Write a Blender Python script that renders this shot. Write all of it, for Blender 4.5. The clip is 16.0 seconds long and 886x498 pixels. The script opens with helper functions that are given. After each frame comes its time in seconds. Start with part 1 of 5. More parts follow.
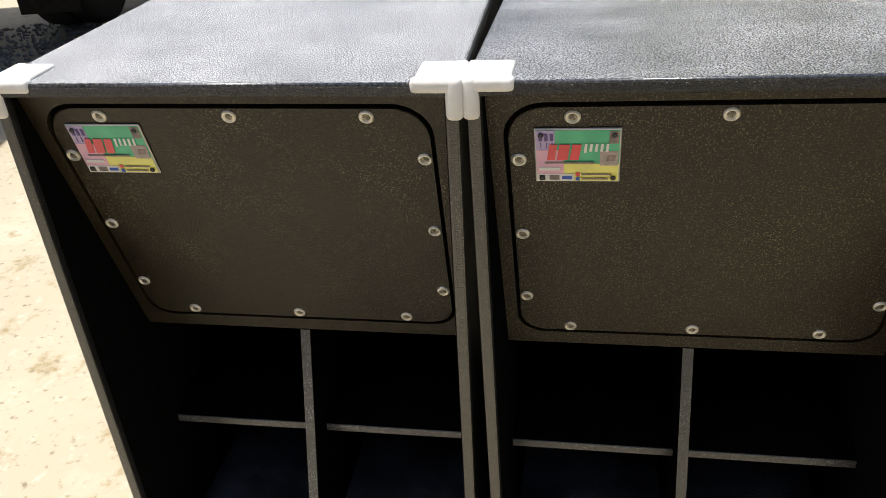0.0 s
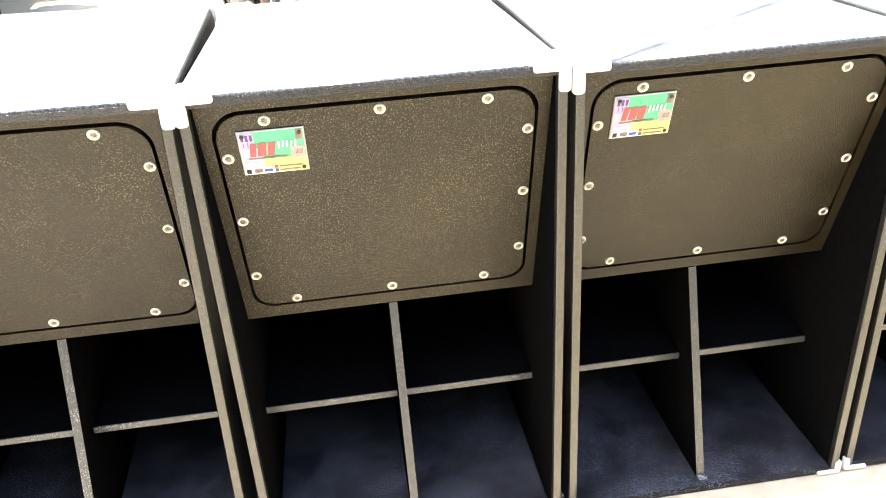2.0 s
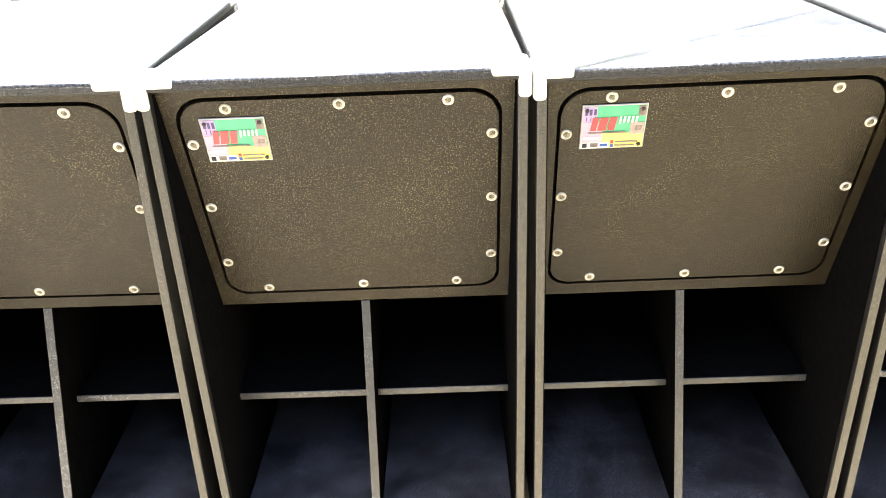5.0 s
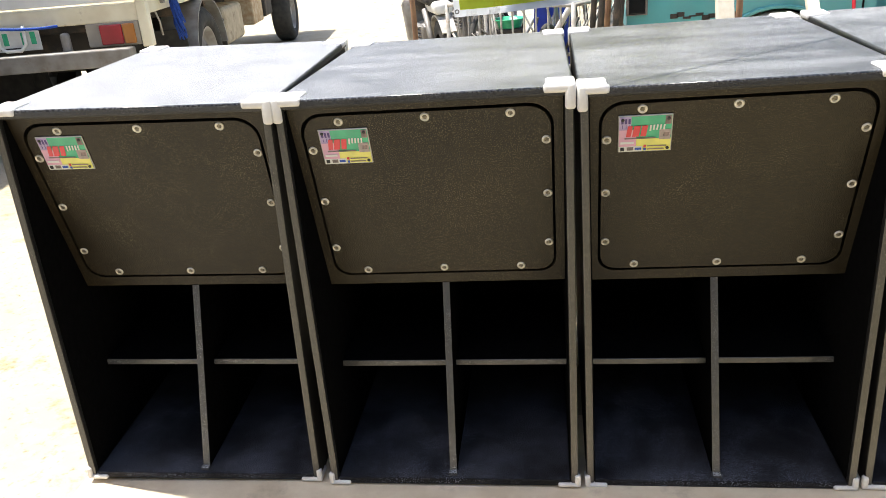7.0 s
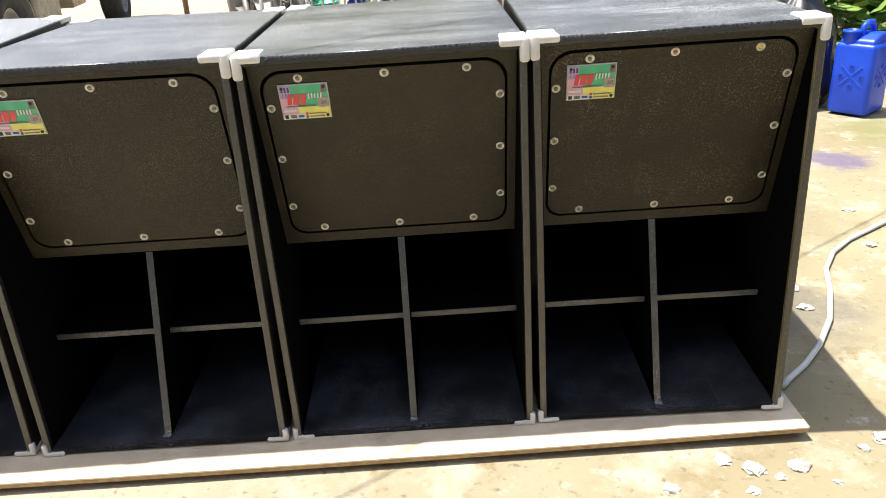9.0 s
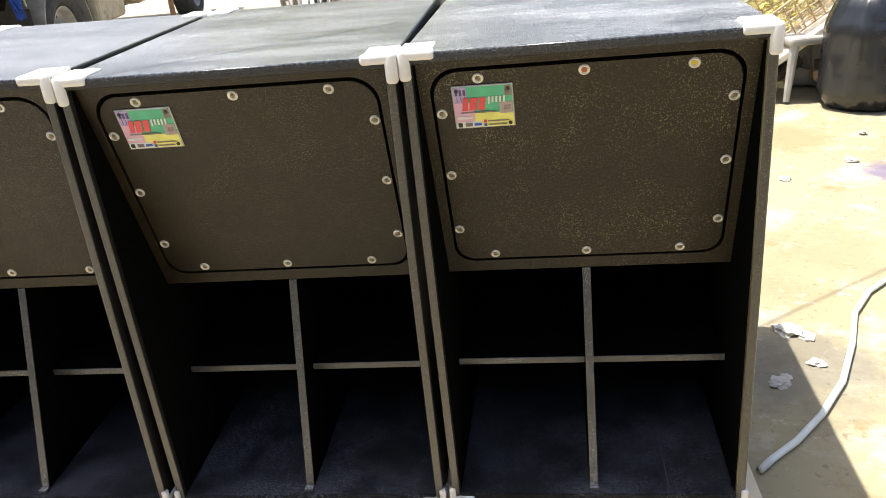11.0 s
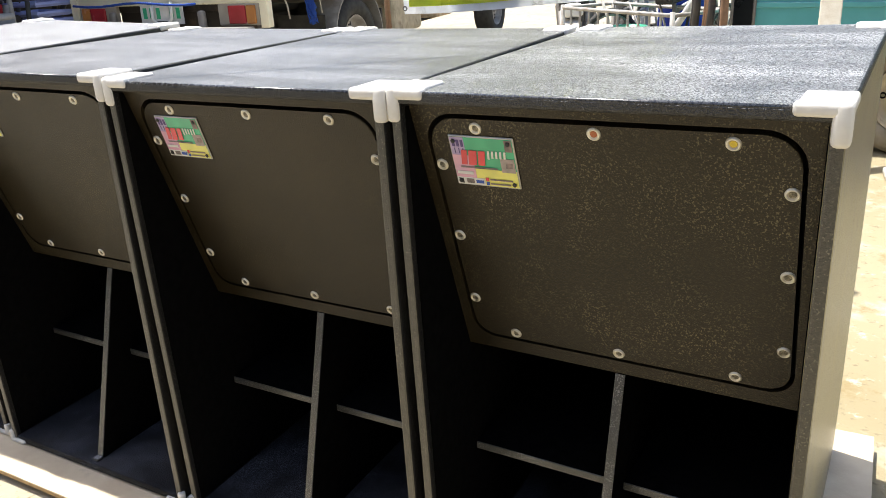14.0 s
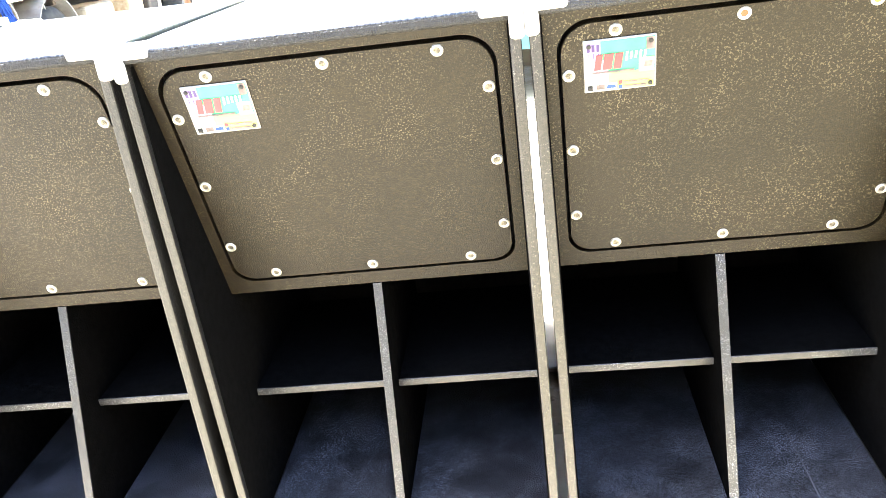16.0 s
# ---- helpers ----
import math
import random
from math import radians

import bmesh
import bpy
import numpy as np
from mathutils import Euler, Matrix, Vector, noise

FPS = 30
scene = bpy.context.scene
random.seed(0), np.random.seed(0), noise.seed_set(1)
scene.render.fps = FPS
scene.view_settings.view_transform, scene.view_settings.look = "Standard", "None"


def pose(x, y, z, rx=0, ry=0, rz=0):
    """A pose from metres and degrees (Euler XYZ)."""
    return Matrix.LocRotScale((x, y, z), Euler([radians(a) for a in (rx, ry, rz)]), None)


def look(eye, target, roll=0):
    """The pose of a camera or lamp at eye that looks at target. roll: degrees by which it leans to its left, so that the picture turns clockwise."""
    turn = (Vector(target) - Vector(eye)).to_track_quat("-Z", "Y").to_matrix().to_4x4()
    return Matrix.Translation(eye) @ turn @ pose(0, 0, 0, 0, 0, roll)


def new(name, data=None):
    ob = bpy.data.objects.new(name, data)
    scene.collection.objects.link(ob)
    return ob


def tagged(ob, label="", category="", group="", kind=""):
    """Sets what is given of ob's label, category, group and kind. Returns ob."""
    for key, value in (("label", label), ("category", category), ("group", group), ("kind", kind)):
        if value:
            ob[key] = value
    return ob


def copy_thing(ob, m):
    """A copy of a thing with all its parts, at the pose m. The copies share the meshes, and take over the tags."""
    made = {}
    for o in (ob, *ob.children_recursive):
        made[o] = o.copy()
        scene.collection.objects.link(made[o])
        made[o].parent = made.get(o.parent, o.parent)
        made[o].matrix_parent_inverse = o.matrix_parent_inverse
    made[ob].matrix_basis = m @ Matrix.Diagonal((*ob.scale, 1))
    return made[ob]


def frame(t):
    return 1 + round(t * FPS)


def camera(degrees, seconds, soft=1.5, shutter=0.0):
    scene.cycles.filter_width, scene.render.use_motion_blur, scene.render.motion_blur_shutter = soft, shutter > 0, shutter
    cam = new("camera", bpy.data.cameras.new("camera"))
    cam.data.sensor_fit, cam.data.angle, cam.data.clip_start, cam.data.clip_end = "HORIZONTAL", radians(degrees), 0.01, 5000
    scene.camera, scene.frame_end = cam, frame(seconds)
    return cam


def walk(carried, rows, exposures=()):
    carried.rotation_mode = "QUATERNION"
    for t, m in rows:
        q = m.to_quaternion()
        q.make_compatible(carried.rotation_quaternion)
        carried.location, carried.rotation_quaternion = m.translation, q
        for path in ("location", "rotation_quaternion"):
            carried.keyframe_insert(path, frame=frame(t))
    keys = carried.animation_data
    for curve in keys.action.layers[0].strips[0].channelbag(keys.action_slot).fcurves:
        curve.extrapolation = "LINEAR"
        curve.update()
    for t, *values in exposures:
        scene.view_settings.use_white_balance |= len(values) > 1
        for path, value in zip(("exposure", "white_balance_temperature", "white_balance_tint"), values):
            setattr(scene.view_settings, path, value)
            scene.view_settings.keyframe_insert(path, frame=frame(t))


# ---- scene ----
cam = camera(58.84, 16.0, 0.7)
PATH = [
    (0, (-0.4613, -0.8829, 1.2847), (-0.8284, 0.8187, 0.3017), -4.87),
    (0.5, (-0.4746, -1.0117, 1.3096), (-0.6998, 0.7284, 0.3497), -2.89),
    (1, (-0.5208, -1.1380, 1.3149), (-0.5410, 0.6099, 0.3429), -2.21),
    (1.5, (-0.4750, -1.1764, 1.3047), (-0.3577, 0.5679, 0.3342), -3.32),
    (2, (-0.3595, -1.1921, 1.3145), (-0.1488, 0.5744, 0.4019), -3.45),
    (2.5, (-0.1491, -1.1985, 1.3031), (0.1448, 0.5766, 0.4323), -0.81),
    (3, (0.0038, -1.1989, 1.3016), (0.4317, 0.5648, 0.4619), 0.04),
    (3.5, (0.0632, -1.2034, 1.2964), (0.6202, 0.5239, 0.4571), 0.13),
    (4, (0.0685, -1.2041, 1.2930), (0.6498, 0.5092, 0.4406), 0.51),
    (4.5, (-0.0112, -1.2106, 1.2843), (0.2821, 0.5710, 0.4229), -0.81),
    (5, (-0.1292, -1.2035, 1.2842), (-0.1505, 0.5932, 0.4057), -2.35),
    (7.5, (0.0100, -1.6453, 1.3143), (-0.2552, 0.1968, 0.5824), -4.66),
    (8, (0.2281, -1.7104, 1.2981), (0.0473, 0.1473, 0.5793), -3.64),
    (8.5, (0.3425, -1.7472, 1.3009), (0.2651, 0.0913, 0.5177), -3.44),
    (9, (0.3957, -1.6517, 1.2691), (0.4275, 0.1766, 0.4586), -3.22),
    (11.5, (0.9611, -1.1338, 1.2393), (0.5918, 0.6479, 0.4105), -6.81),
    (12, (1.0585, -0.8895, 1.2540), (0.4875, 0.8298, 0.4055), -8.69),
    (12.5, (1.1135, -0.7858, 1.2208), (0.2790, 0.8196, 0.3687), -7.75),
    (13, (1.2271, -0.7586, 1.2056), (0.1492, 0.7326, 0.4231), -4.30),
    (13.5, (1.2414, -0.8152, 1.2313), (0.0948, 0.6661, 0.5306), -2.31),
    (14, (1.2605, -0.9850, 1.1967), (0.3511, 0.6434, 0.4754), -2.87),
    (14.5, (1.2291, -1.0728, 1.1389), (0.6512, 0.6791, 0.3675), -2.24),
    (15, (1.0127, -1.0522, 1.0937), (0.5436, 0.7239, 0.3055), -2.84),
    (15.5, (0.7750, -1.0638, 1.0959), (0.4168, 0.7557, 0.3465), -4.69),
    (16, (0.5920, -1.1619, 1.1287), (0.4036, 0.6705, 0.3477), -7.02),
]
EXPOSURE = [(0.0, 0.4, 6500, 10), (0.5, 0.9, 6500, 10), (1.0, 1.95, 6500, 10), (1.5, 2.8, 6500, 10), (2.0, 2.65, 6500, 10), (2.5, 2.2, 6500, 10), (3.0, 1.95, 6500, 10), (3.5, 1.55, 6500, 10), (4.2, 1.22, 6500, 10), (4.5, 1.7, 6500, 10), (5.0, 2.5, 6500, 10), (7.5, 0.75, 6500, 10), (8.5, 0.95, 6500, 10), (9.0, 0.7, 6500, 10), (11.5, 1.1, 6500, 10), (12.5, 1.35, 6500, 10), (13.5, 0.65, 6500, 10), (14.5, 1.1, 6500, 10), (15.0, 2.05, 6300, 10), (15.5, 3.55, 5850, 10), (16.0, 3.5, 5950, 10)]
walk(cam, [(t, look(eye, target, roll)) for t, eye, target, roll in PATH], EXPOSURE)

# ---- light ----
SUN_DOWN = Vector((0.285, -0.05, -1.0)).normalized()
world = bpy.data.worlds.new("sky")
scene.world = world
world.use_nodes = True
wn = world.node_tree.nodes
sky = wn.new("ShaderNodeTexSky")
sky.sky_type, sky.sun_disc = "NISHITA", False
sky.sun_elevation, sky.sun_rotation = radians(73.8), radians(-80)
sky.air_density, sky.dust_density = 1.0, 2.5
wn["Background"].inputs["Strength"].default_value = 0.15
world.node_tree.links.new(sky.outputs[0], wn["Background"].inputs["Color"])
sun_data = bpy.data.lights.new("sun", "SUN")
sun_data.energy, sun_data.angle, sun_data.color = 5.0, radians(0.6), (1.0, 0.97, 0.91)
sun = new("sun", sun_data)
sun.matrix_world = look((-6, 1.2, 20), Vector((-6, 1.2, 20)) + SUN_DOWN)


# ---- materials ----
def mat(name, col, col2=None, scale=8.0, rough=0.6, rough2=None, metal=0.0, bump=0.0, bscale=200.0, spec=0.5,
        stain=None, stain_scale=1.5, stain_at=0.55, vary=0.0, coat=0.0, alpha_trans=0.0, stretch=None):
    m = bpy.data.materials.new(name)
    m.use_nodes = True
    n, l = m.node_tree.nodes, m.node_tree.links
    b = n["Principled BSDF"]
    b.inputs["Metallic"].default_value = metal
    b.inputs["Specular IOR Level"].default_value = spec
    b.inputs["Coat Weight"].default_value = coat
    b.inputs["Transmission Weight"].default_value = alpha_trans
    tc = n.new("ShaderNodeTexCoord")
    no = n.new("ShaderNodeTexNoise")
    no.inputs["Scale"].default_value, no.inputs["Detail"].default_value = scale, 6.0
    place = tc.outputs["Object"]
    if stretch:
        lie = n.new("ShaderNodeMapping")
        lie.inputs["Scale"].default_value = stretch
        l.new(place, lie.inputs["Vector"])
        place = lie.outputs[0]
    l.new(place, no.inputs["Vector"])
    ramp = n.new("ShaderNodeValToRGB")
    ramp.color_ramp.elements[0].position, ramp.color_ramp.elements[1].position = 0.35, 0.68
    col2 = col2 or tuple(c * 0.75 for c in col)
    ramp.color_ramp.elements[0].color, ramp.color_ramp.elements[1].color = (*col2, 1), (*col, 1)
    l.new(no.outputs["Fac"], ramp.inputs["Fac"])
    out = ramp.outputs["Color"]
    if stain:
        s = n.new("ShaderNodeTexNoise")
        s.inputs["Scale"].default_value, s.inputs["Detail"].default_value, s.inputs["Roughness"].default_value = stain_scale, 8.0, 0.62
        l.new(tc.outputs["Object"], s.inputs["Vector"])
        mr = n.new("ShaderNodeMapRange")
        mr.inputs["From Min"].default_value, mr.inputs["From Max"].default_value = stain_at, stain_at + 0.16
        l.new(s.outputs["Fac"], mr.inputs["Value"])
        mx = n.new("ShaderNodeMix")
        mx.data_type = "RGBA"
        l.new(mr.outputs["Result"], mx.inputs["Factor"])
        l.new(out, mx.inputs["A"])
        mx.inputs["B"].default_value = (*stain, 1)
        out = mx.outputs["Result"]
    if vary:
        oi = n.new("ShaderNodeObjectInfo")
        hsv = n.new("ShaderNodeHueSaturation")
        mv = n.new("ShaderNodeMapRange")
        mv.inputs["To Min"].default_value, mv.inputs["To Max"].default_value = 1 - vary, 1 + vary
        l.new(oi.outputs["Random"], mv.inputs["Value"])
        l.new(mv.outputs["Result"], hsv.inputs["Value"])
        l.new(out, hsv.inputs["Color"])
        out = hsv.outputs["Color"]
    l.new(out, b.inputs["Base Color"])
    mr = n.new("ShaderNodeMapRange")
    mr.inputs["To Min"].default_value, mr.inputs["To Max"].default_value = rough, rough2 if rough2 is not None else min(1, rough + 0.12)
    l.new(no.outputs["Fac"], mr.inputs["Value"])
    l.new(mr.outputs["Result"], b.inputs["Roughness"])
    if bump:
        bn = n.new("ShaderNodeTexNoise")
        bn.inputs["Scale"].default_value, bn.inputs["Detail"].default_value = bscale, 3.0
        l.new(place, bn.inputs["Vector"])
        bp = n.new("ShaderNodeBump")
        bp.inputs["Strength"].default_value, bp.inputs["Distance"].default_value = bump, 0.4 / bscale
        l.new(bn.outputs["Fac"], bp.inputs["Height"])
        l.new(bp.outputs["Normal"], b.inputs["Normal"])
    return m


def texture_paint(name, low, high, fleck, fleck_from, dust_sheen=0.0, spec=0.5, rough=(0.48, 0.62), dust_sheen_col=(0.40, 0.40, 0.41), relief=0.0022, coat=0.0, streak=0.0, gather=0.06):
    """Black orange-peel speaker paint: hard droplets that stand proud, with glints painted as pale caps."""
    m = bpy.data.materials.new(name)
    m.use_nodes = True
    n, l = m.node_tree.nodes, m.node_tree.links
    b = n["Principled BSDF"]
    tc = n.new("ShaderNodeTexCoord")
    oi = n.new("ShaderNodeObjectInfo")
    shift = n.new("ShaderNodeVectorMath")
    shift.operation = "ADD"
    l.new(tc.outputs["Object"], shift.inputs[0])
    l.new(oi.outputs["Location"], shift.inputs[1])

    def grain(scale, detail, rough=0.5):
        k = n.new("ShaderNodeTexNoise")
        k.inputs["Scale"].default_value, k.inputs["Detail"].default_value, k.inputs["Roughness"].default_value = scale, detail, rough
        l.new(shift.outputs[0], k.inputs["Vector"])
        return k.outputs["Fac"]

    def span(v, a, c, lo=0.0, hi=1.0):
        r = n.new("ShaderNodeMapRange")
        r.inputs["From Min"].default_value, r.inputs["From Max"].default_value = a, c
        r.inputs["To Min"].default_value, r.inputs["To Max"].default_value = lo, hi
        l.new(v, r.inputs["Value"])
        return r.outputs["Result"]

    def times(a, c):
        k = n.new("ShaderNodeMath")
        k.operation = "MULTIPLY"
        l.new(a, k.inputs[0])
        l.new(c, k.inputs[1])
        return k.outputs[0]

    def blend(f, a, c):
        k = n.new("ShaderNodeMix")
        k.data_type = "RGBA"
        l.new(f, k.inputs["Factor"])
        for sock, v in (("A", a), ("B", c)):
            if isinstance(v, tuple):
                k.inputs[sock].default_value = (*v, 1)
            else:
                l.new(v, k.inputs[sock])
        return k.outputs["Result"]

    slow, patch, fine, drops = grain(3.0, 5), grain(9.0, 4, 0.6), grain(380.0, 1.5), grain(460.0, 1.0)
    col = blend(span(slow, 0.35, 0.65), low, high)
    # flecks gather in loose drifts
    drift = times(span(patch, 0.40, 0.66, gather, 1.0), span(slow, 0.36, 0.62, 0.25 + 0.6 * gather, 1.0))
    col = blend(times(span(drops, 0.47, 0.36), span(slow, 0.6, 0.4, 0.55, 0.95)), col, (0.004, 0.0035, 0.003))
    col = blend(span(grain(150.0, 3.0, 0.7), 0.50, 0.66, 0.0, 0.55), col, tuple(c * 2.1 for c in high))
    col = blend(times(span(fine, fleck_from, fleck_from + 0.06), drift), col, fleck)
    # upward faces paled: thin dust with sky sheen painted into the colour
    if dust_sheen:
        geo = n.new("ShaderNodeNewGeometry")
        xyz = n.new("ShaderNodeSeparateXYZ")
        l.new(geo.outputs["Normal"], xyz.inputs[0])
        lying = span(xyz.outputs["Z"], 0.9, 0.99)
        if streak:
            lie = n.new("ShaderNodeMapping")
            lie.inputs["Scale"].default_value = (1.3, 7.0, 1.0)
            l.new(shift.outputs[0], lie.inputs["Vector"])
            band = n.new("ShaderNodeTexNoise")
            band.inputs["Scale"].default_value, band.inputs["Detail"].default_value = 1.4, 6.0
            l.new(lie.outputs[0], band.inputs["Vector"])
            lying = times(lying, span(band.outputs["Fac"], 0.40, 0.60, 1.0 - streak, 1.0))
        col = blend(times(times(span(drops, 0.47, 0.545), span(patch, 0.3, 0.65, dust_sheen * (0.6 if dust_sheen > 0.6 else 0.08), dust_sheen)), lying), col, dust_sheen_col)
    l.new(col, b.inputs["Base Color"])
    b.inputs["Specular IOR Level"].default_value = spec
    b.inputs["Coat Weight"].default_value, b.inputs["Coat Roughness"].default_value = coat, 0.16
    l.new(span(patch, 0.3, 0.7, *rough), b.inputs["Roughness"])
    add = n.new("ShaderNodeMath")
    add.operation = "ADD"
    l.new(drops, add.inputs[0])
    l.new(fine, add.inputs[1])
    bp = n.new("ShaderNodeBump")
    bp.inputs["Strength"].default_value, bp.inputs["Distance"].default_value = 1.0, relief
    l.new(add.outputs[0], bp.inputs["Height"])
    l.new(bp.outputs["Normal"], b.inputs["Normal"])
    return m


M_PAINT = texture_paint("black_textured_paint", (0.0115, 0.0080, 0.0032), (0.0190, 0.0135, 0.0054), (0.175, 0.149, 0.092), 0.585, spec=0.32, rough=(0.28, 0.40), relief=0.0007, gather=0.13)
M_FLECKED = texture_paint("flecked_black_textured_paint", (0.0115, 0.0080, 0.0032), (0.0190, 0.0135, 0.0054), (0.165, 0.140, 0.086), 0.58, spec=0.32, rough=(0.28, 0.40), relief=0.0007, gather=0.55)
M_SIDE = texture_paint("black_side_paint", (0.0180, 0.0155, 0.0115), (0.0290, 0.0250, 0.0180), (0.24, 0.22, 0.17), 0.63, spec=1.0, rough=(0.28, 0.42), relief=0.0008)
M_BEAD = mat("glossy_black_edge", (0.05, 0.05, 0.052), (0.02, 0.02, 0.022), 160, 0.2, rough2=0.34, spec=0.8, bump=0.3, bscale=260)
M_DUSTLINE = mat("dusty_crack", (0.10, 0.10, 0.11), rough=0.9)
# darker copy of the side paint, standing in for shade between cabinets
M_GAPSHADE = texture_paint("black_side_face_paint", (0.008, 0.0075, 0.007), (0.014, 0.013, 0.012), (0.12, 0.11, 0.10), 0.62, spec=0.25, rough=(0.5, 0.65), relief=0.0009)
# brushed black paint coloured olive: the sunlit ground's reflection is painted in
M_SHEEN = mat("brushed_glossy_black_paint", (0.27, 0.235, 0.12), (0.125, 0.106, 0.055), 5, 0.24, rough2=0.44, spec=0.8, bump=0.25, bscale=40, stretch=(1, 9, 0.7))
# strong grey flecks paint the gloss highlights of shelf and divider edges
M_EDGE = texture_paint("worn_edge_paint", (0.012, 0.012, 0.013), (0.024, 0.024, 0.025), (0.40, 0.40, 0.40), 0.57, spec=1.0, rough=(0.28, 0.4), coat=0.5, relief=0.0012)
# top paints: pale grain carries reflected sky besides dust, streaks break it up
M_DUSTSHEEN = texture_paint("dusty_textured_paint", (0.012, 0.012, 0.012), (0.02, 0.02, 0.02), (0.13, 0.13, 0.135), 0.61, 0.98, spec=0.8, rough=(0.42, 0.52), dust_sheen_col=(0.60, 0.60, 0.60), relief=0.0018)
M_MIDSHEEN = texture_paint("greyed_textured_paint", (0.012, 0.012, 0.012), (0.02, 0.02, 0.02), (0.13, 0.13, 0.135), 0.61, 0.85, spec=0.55, rough=(0.36, 0.48), dust_sheen_col=(0.50, 0.50, 0.51), relief=0.0018, streak=0.35)
M_LOWSHEEN = texture_paint("wiped_textured_paint", (0.012, 0.012, 0.012), (0.02, 0.02, 0.02), (0.13, 0.13, 0.135), 0.61, 0.85, spec=0.55, rough=(0.36, 0.48), dust_sheen_col=(0.47, 0.475, 0.485), relief=0.0018, streak=0.55)
M_STREAKY = texture_paint("streaky_textured_paint", (0.012, 0.012, 0.012), (0.02, 0.02, 0.02), (0.13, 0.13, 0.135), 0.61, 0.9, spec=0.7, rough=(0.36, 0.48), dust_sheen_col=(0.58, 0.59, 0.59), relief=0.0018, streak=0.55)
# bluish flecks and grain put sky light into the floor colour
M_FLOORP = texture_paint("horn_floor_paint", (0.0035, 0.0035, 0.0042), (0.008, 0.0082, 0.0098), (0.30, 0.32, 0.38), 0.565, 0.42, spec=0.2, dust_sheen_col=(0.20, 0.21, 0.25))
# matt black taken below the outer paint: mouth shade put into the colour
M_HORNSHADE = mat("matt_black_horn_paint", (0.0032, 0.0031, 0.003), (0.006, 0.0058, 0.0056), 60, 0.9, rough2=1.0, spec=0.0, bump=0.6, bscale=220)
M_GAP = mat("flat_black", (0.006, 0.006, 0.006), rough=0.9, spec=0.1)
M_PROT = mat("white_plastic", (0.78, 0.76, 0.72), (0.66, 0.63, 0.58), 30, 0.38, bump=0.15, bscale=90, stain=(0.5, 0.46, 0.4), stain_scale=22, stain_at=0.62)
M_ZINC = mat("zinc", (0.80, 0.76, 0.66), (0.66, 0.61, 0.50), 60, 0.35, metal=0.45, vary=0.12)
M_SCREW = mat("screw_steel", (0.34, 0.31, 0.24), (0.06, 0.055, 0.045), 260, rough=0.4, metal=0.6)
M_COPPER = mat("copper_screw", (0.42, 0.16, 0.09), rough=0.4, metal=0.8)
M_BRASS = mat("brass_screw", (0.62, 0.48, 0.08), rough=0.35, metal=0.8)
M_PLATE = mat("plate_silver", (0.5, 0.5, 0.48), rough=0.35, metal=0.7)
M_PGREEN = mat("print_green", (0.05, 0.46, 0.23), (0.03, 0.36, 0.19), 30, 0.25, coat=0.5)
M_PPINK = mat("print_pink", (0.74, 0.38, 0.47), (0.60, 0.33, 0.47), 40, 0.25, coat=0.5)
M_PYEL = mat("print_yellow", (0.80, 0.74, 0.15), (0.66, 0.64, 0.15), 40, 0.25, coat=0.5)
M_PRED = mat("print_red", (0.80, 0.03, 0.05), rough=0.25, coat=0.5)
M_PVIO = mat("print_violet", (0.46, 0.36, 0.58), (0.34, 0.26, 0.48), 60, 0.25, coat=0.5)
M_PWHITE = mat("print_white", (0.78, 0.78, 0.75), rough=0.4)
M_PDARK = mat("print_dark", (0.03, 0.03, 0.03), rough=0.45)
M_PGREY = mat("print_grey", (0.3, 0.22, 0.2), (0.12, 0.1, 0.1), 90, 0.4)
M_PINDIGO = mat("print_indigo", (0.09, 0.05, 0.22), rough=0.35)
M_PROSE = mat("print_rose_grey", (0.46, 0.34, 0.33), (0.30, 0.27, 0.24), 120, 0.4)
M_PBLUE = mat("print_blue", (0.03, 0.1, 0.5), rough=0.4)
M_PLY = mat("plywood", (0.74, 0.63, 0.46), (0.64, 0.52, 0.36), 14, 0.6, bump=0.2, bscale=120, stain=(0.42, 0.34, 0.24), stain_scale=6, stain_at=0.6)
M_PLYEDGE = mat("plywood_edge", (0.5, 0.35, 0.18), (0.34, 0.22, 0.11), 40, 0.8, bump=0.4, bscale=150)
M_CHIP = mat("cement_chip", (0.56, 0.54, 0.48), (0.40, 0.38, 0.33), 12, 0.9, bump=0.6, bscale=60, vary=0.2)
M_TEAL = mat("teal_car_paint", (0.12, 0.44, 0.46), (0.10, 0.38, 0.40), 5, 0.28, stain=(0.2, 0.42, 0.42), stain_scale=5, stain_at=0.62, coat=0.4)
M_CREAM = mat("cream_truck_paint", (0.80, 0.74, 0.56), (0.68, 0.60, 0.42), 6, 0.45, stain=(0.32, 0.22, 0.12), stain_scale=7, stain_at=0.6)
M_WHITEP = mat("white_truck_paint", (0.84, 0.83, 0.79), (0.76, 0.74, 0.68), 6, 0.4, stain=(0.4, 0.3, 0.2), stain_scale=5, stain_at=0.64)
M_CHASSIS = mat("chassis_black", (0.035, 0.033, 0.03), (0.06, 0.05, 0.04), 9, 0.7, stain=(0.14, 0.1, 0.07), stain_scale=6)
M_STEEL = mat("grey_steel", (0.34, 0.33, 0.31), (0.22, 0.2, 0.18), 10, 0.5, metal=0.4, stain=(0.2, 0.12, 0.07), stain_scale=9, stain_at=0.6)
M_RUBBER = mat("tyre_rubber", (0.03, 0.029, 0.027), (0.05, 0.047, 0.04), 20, 0.8, bump=0.3, bscale=90)
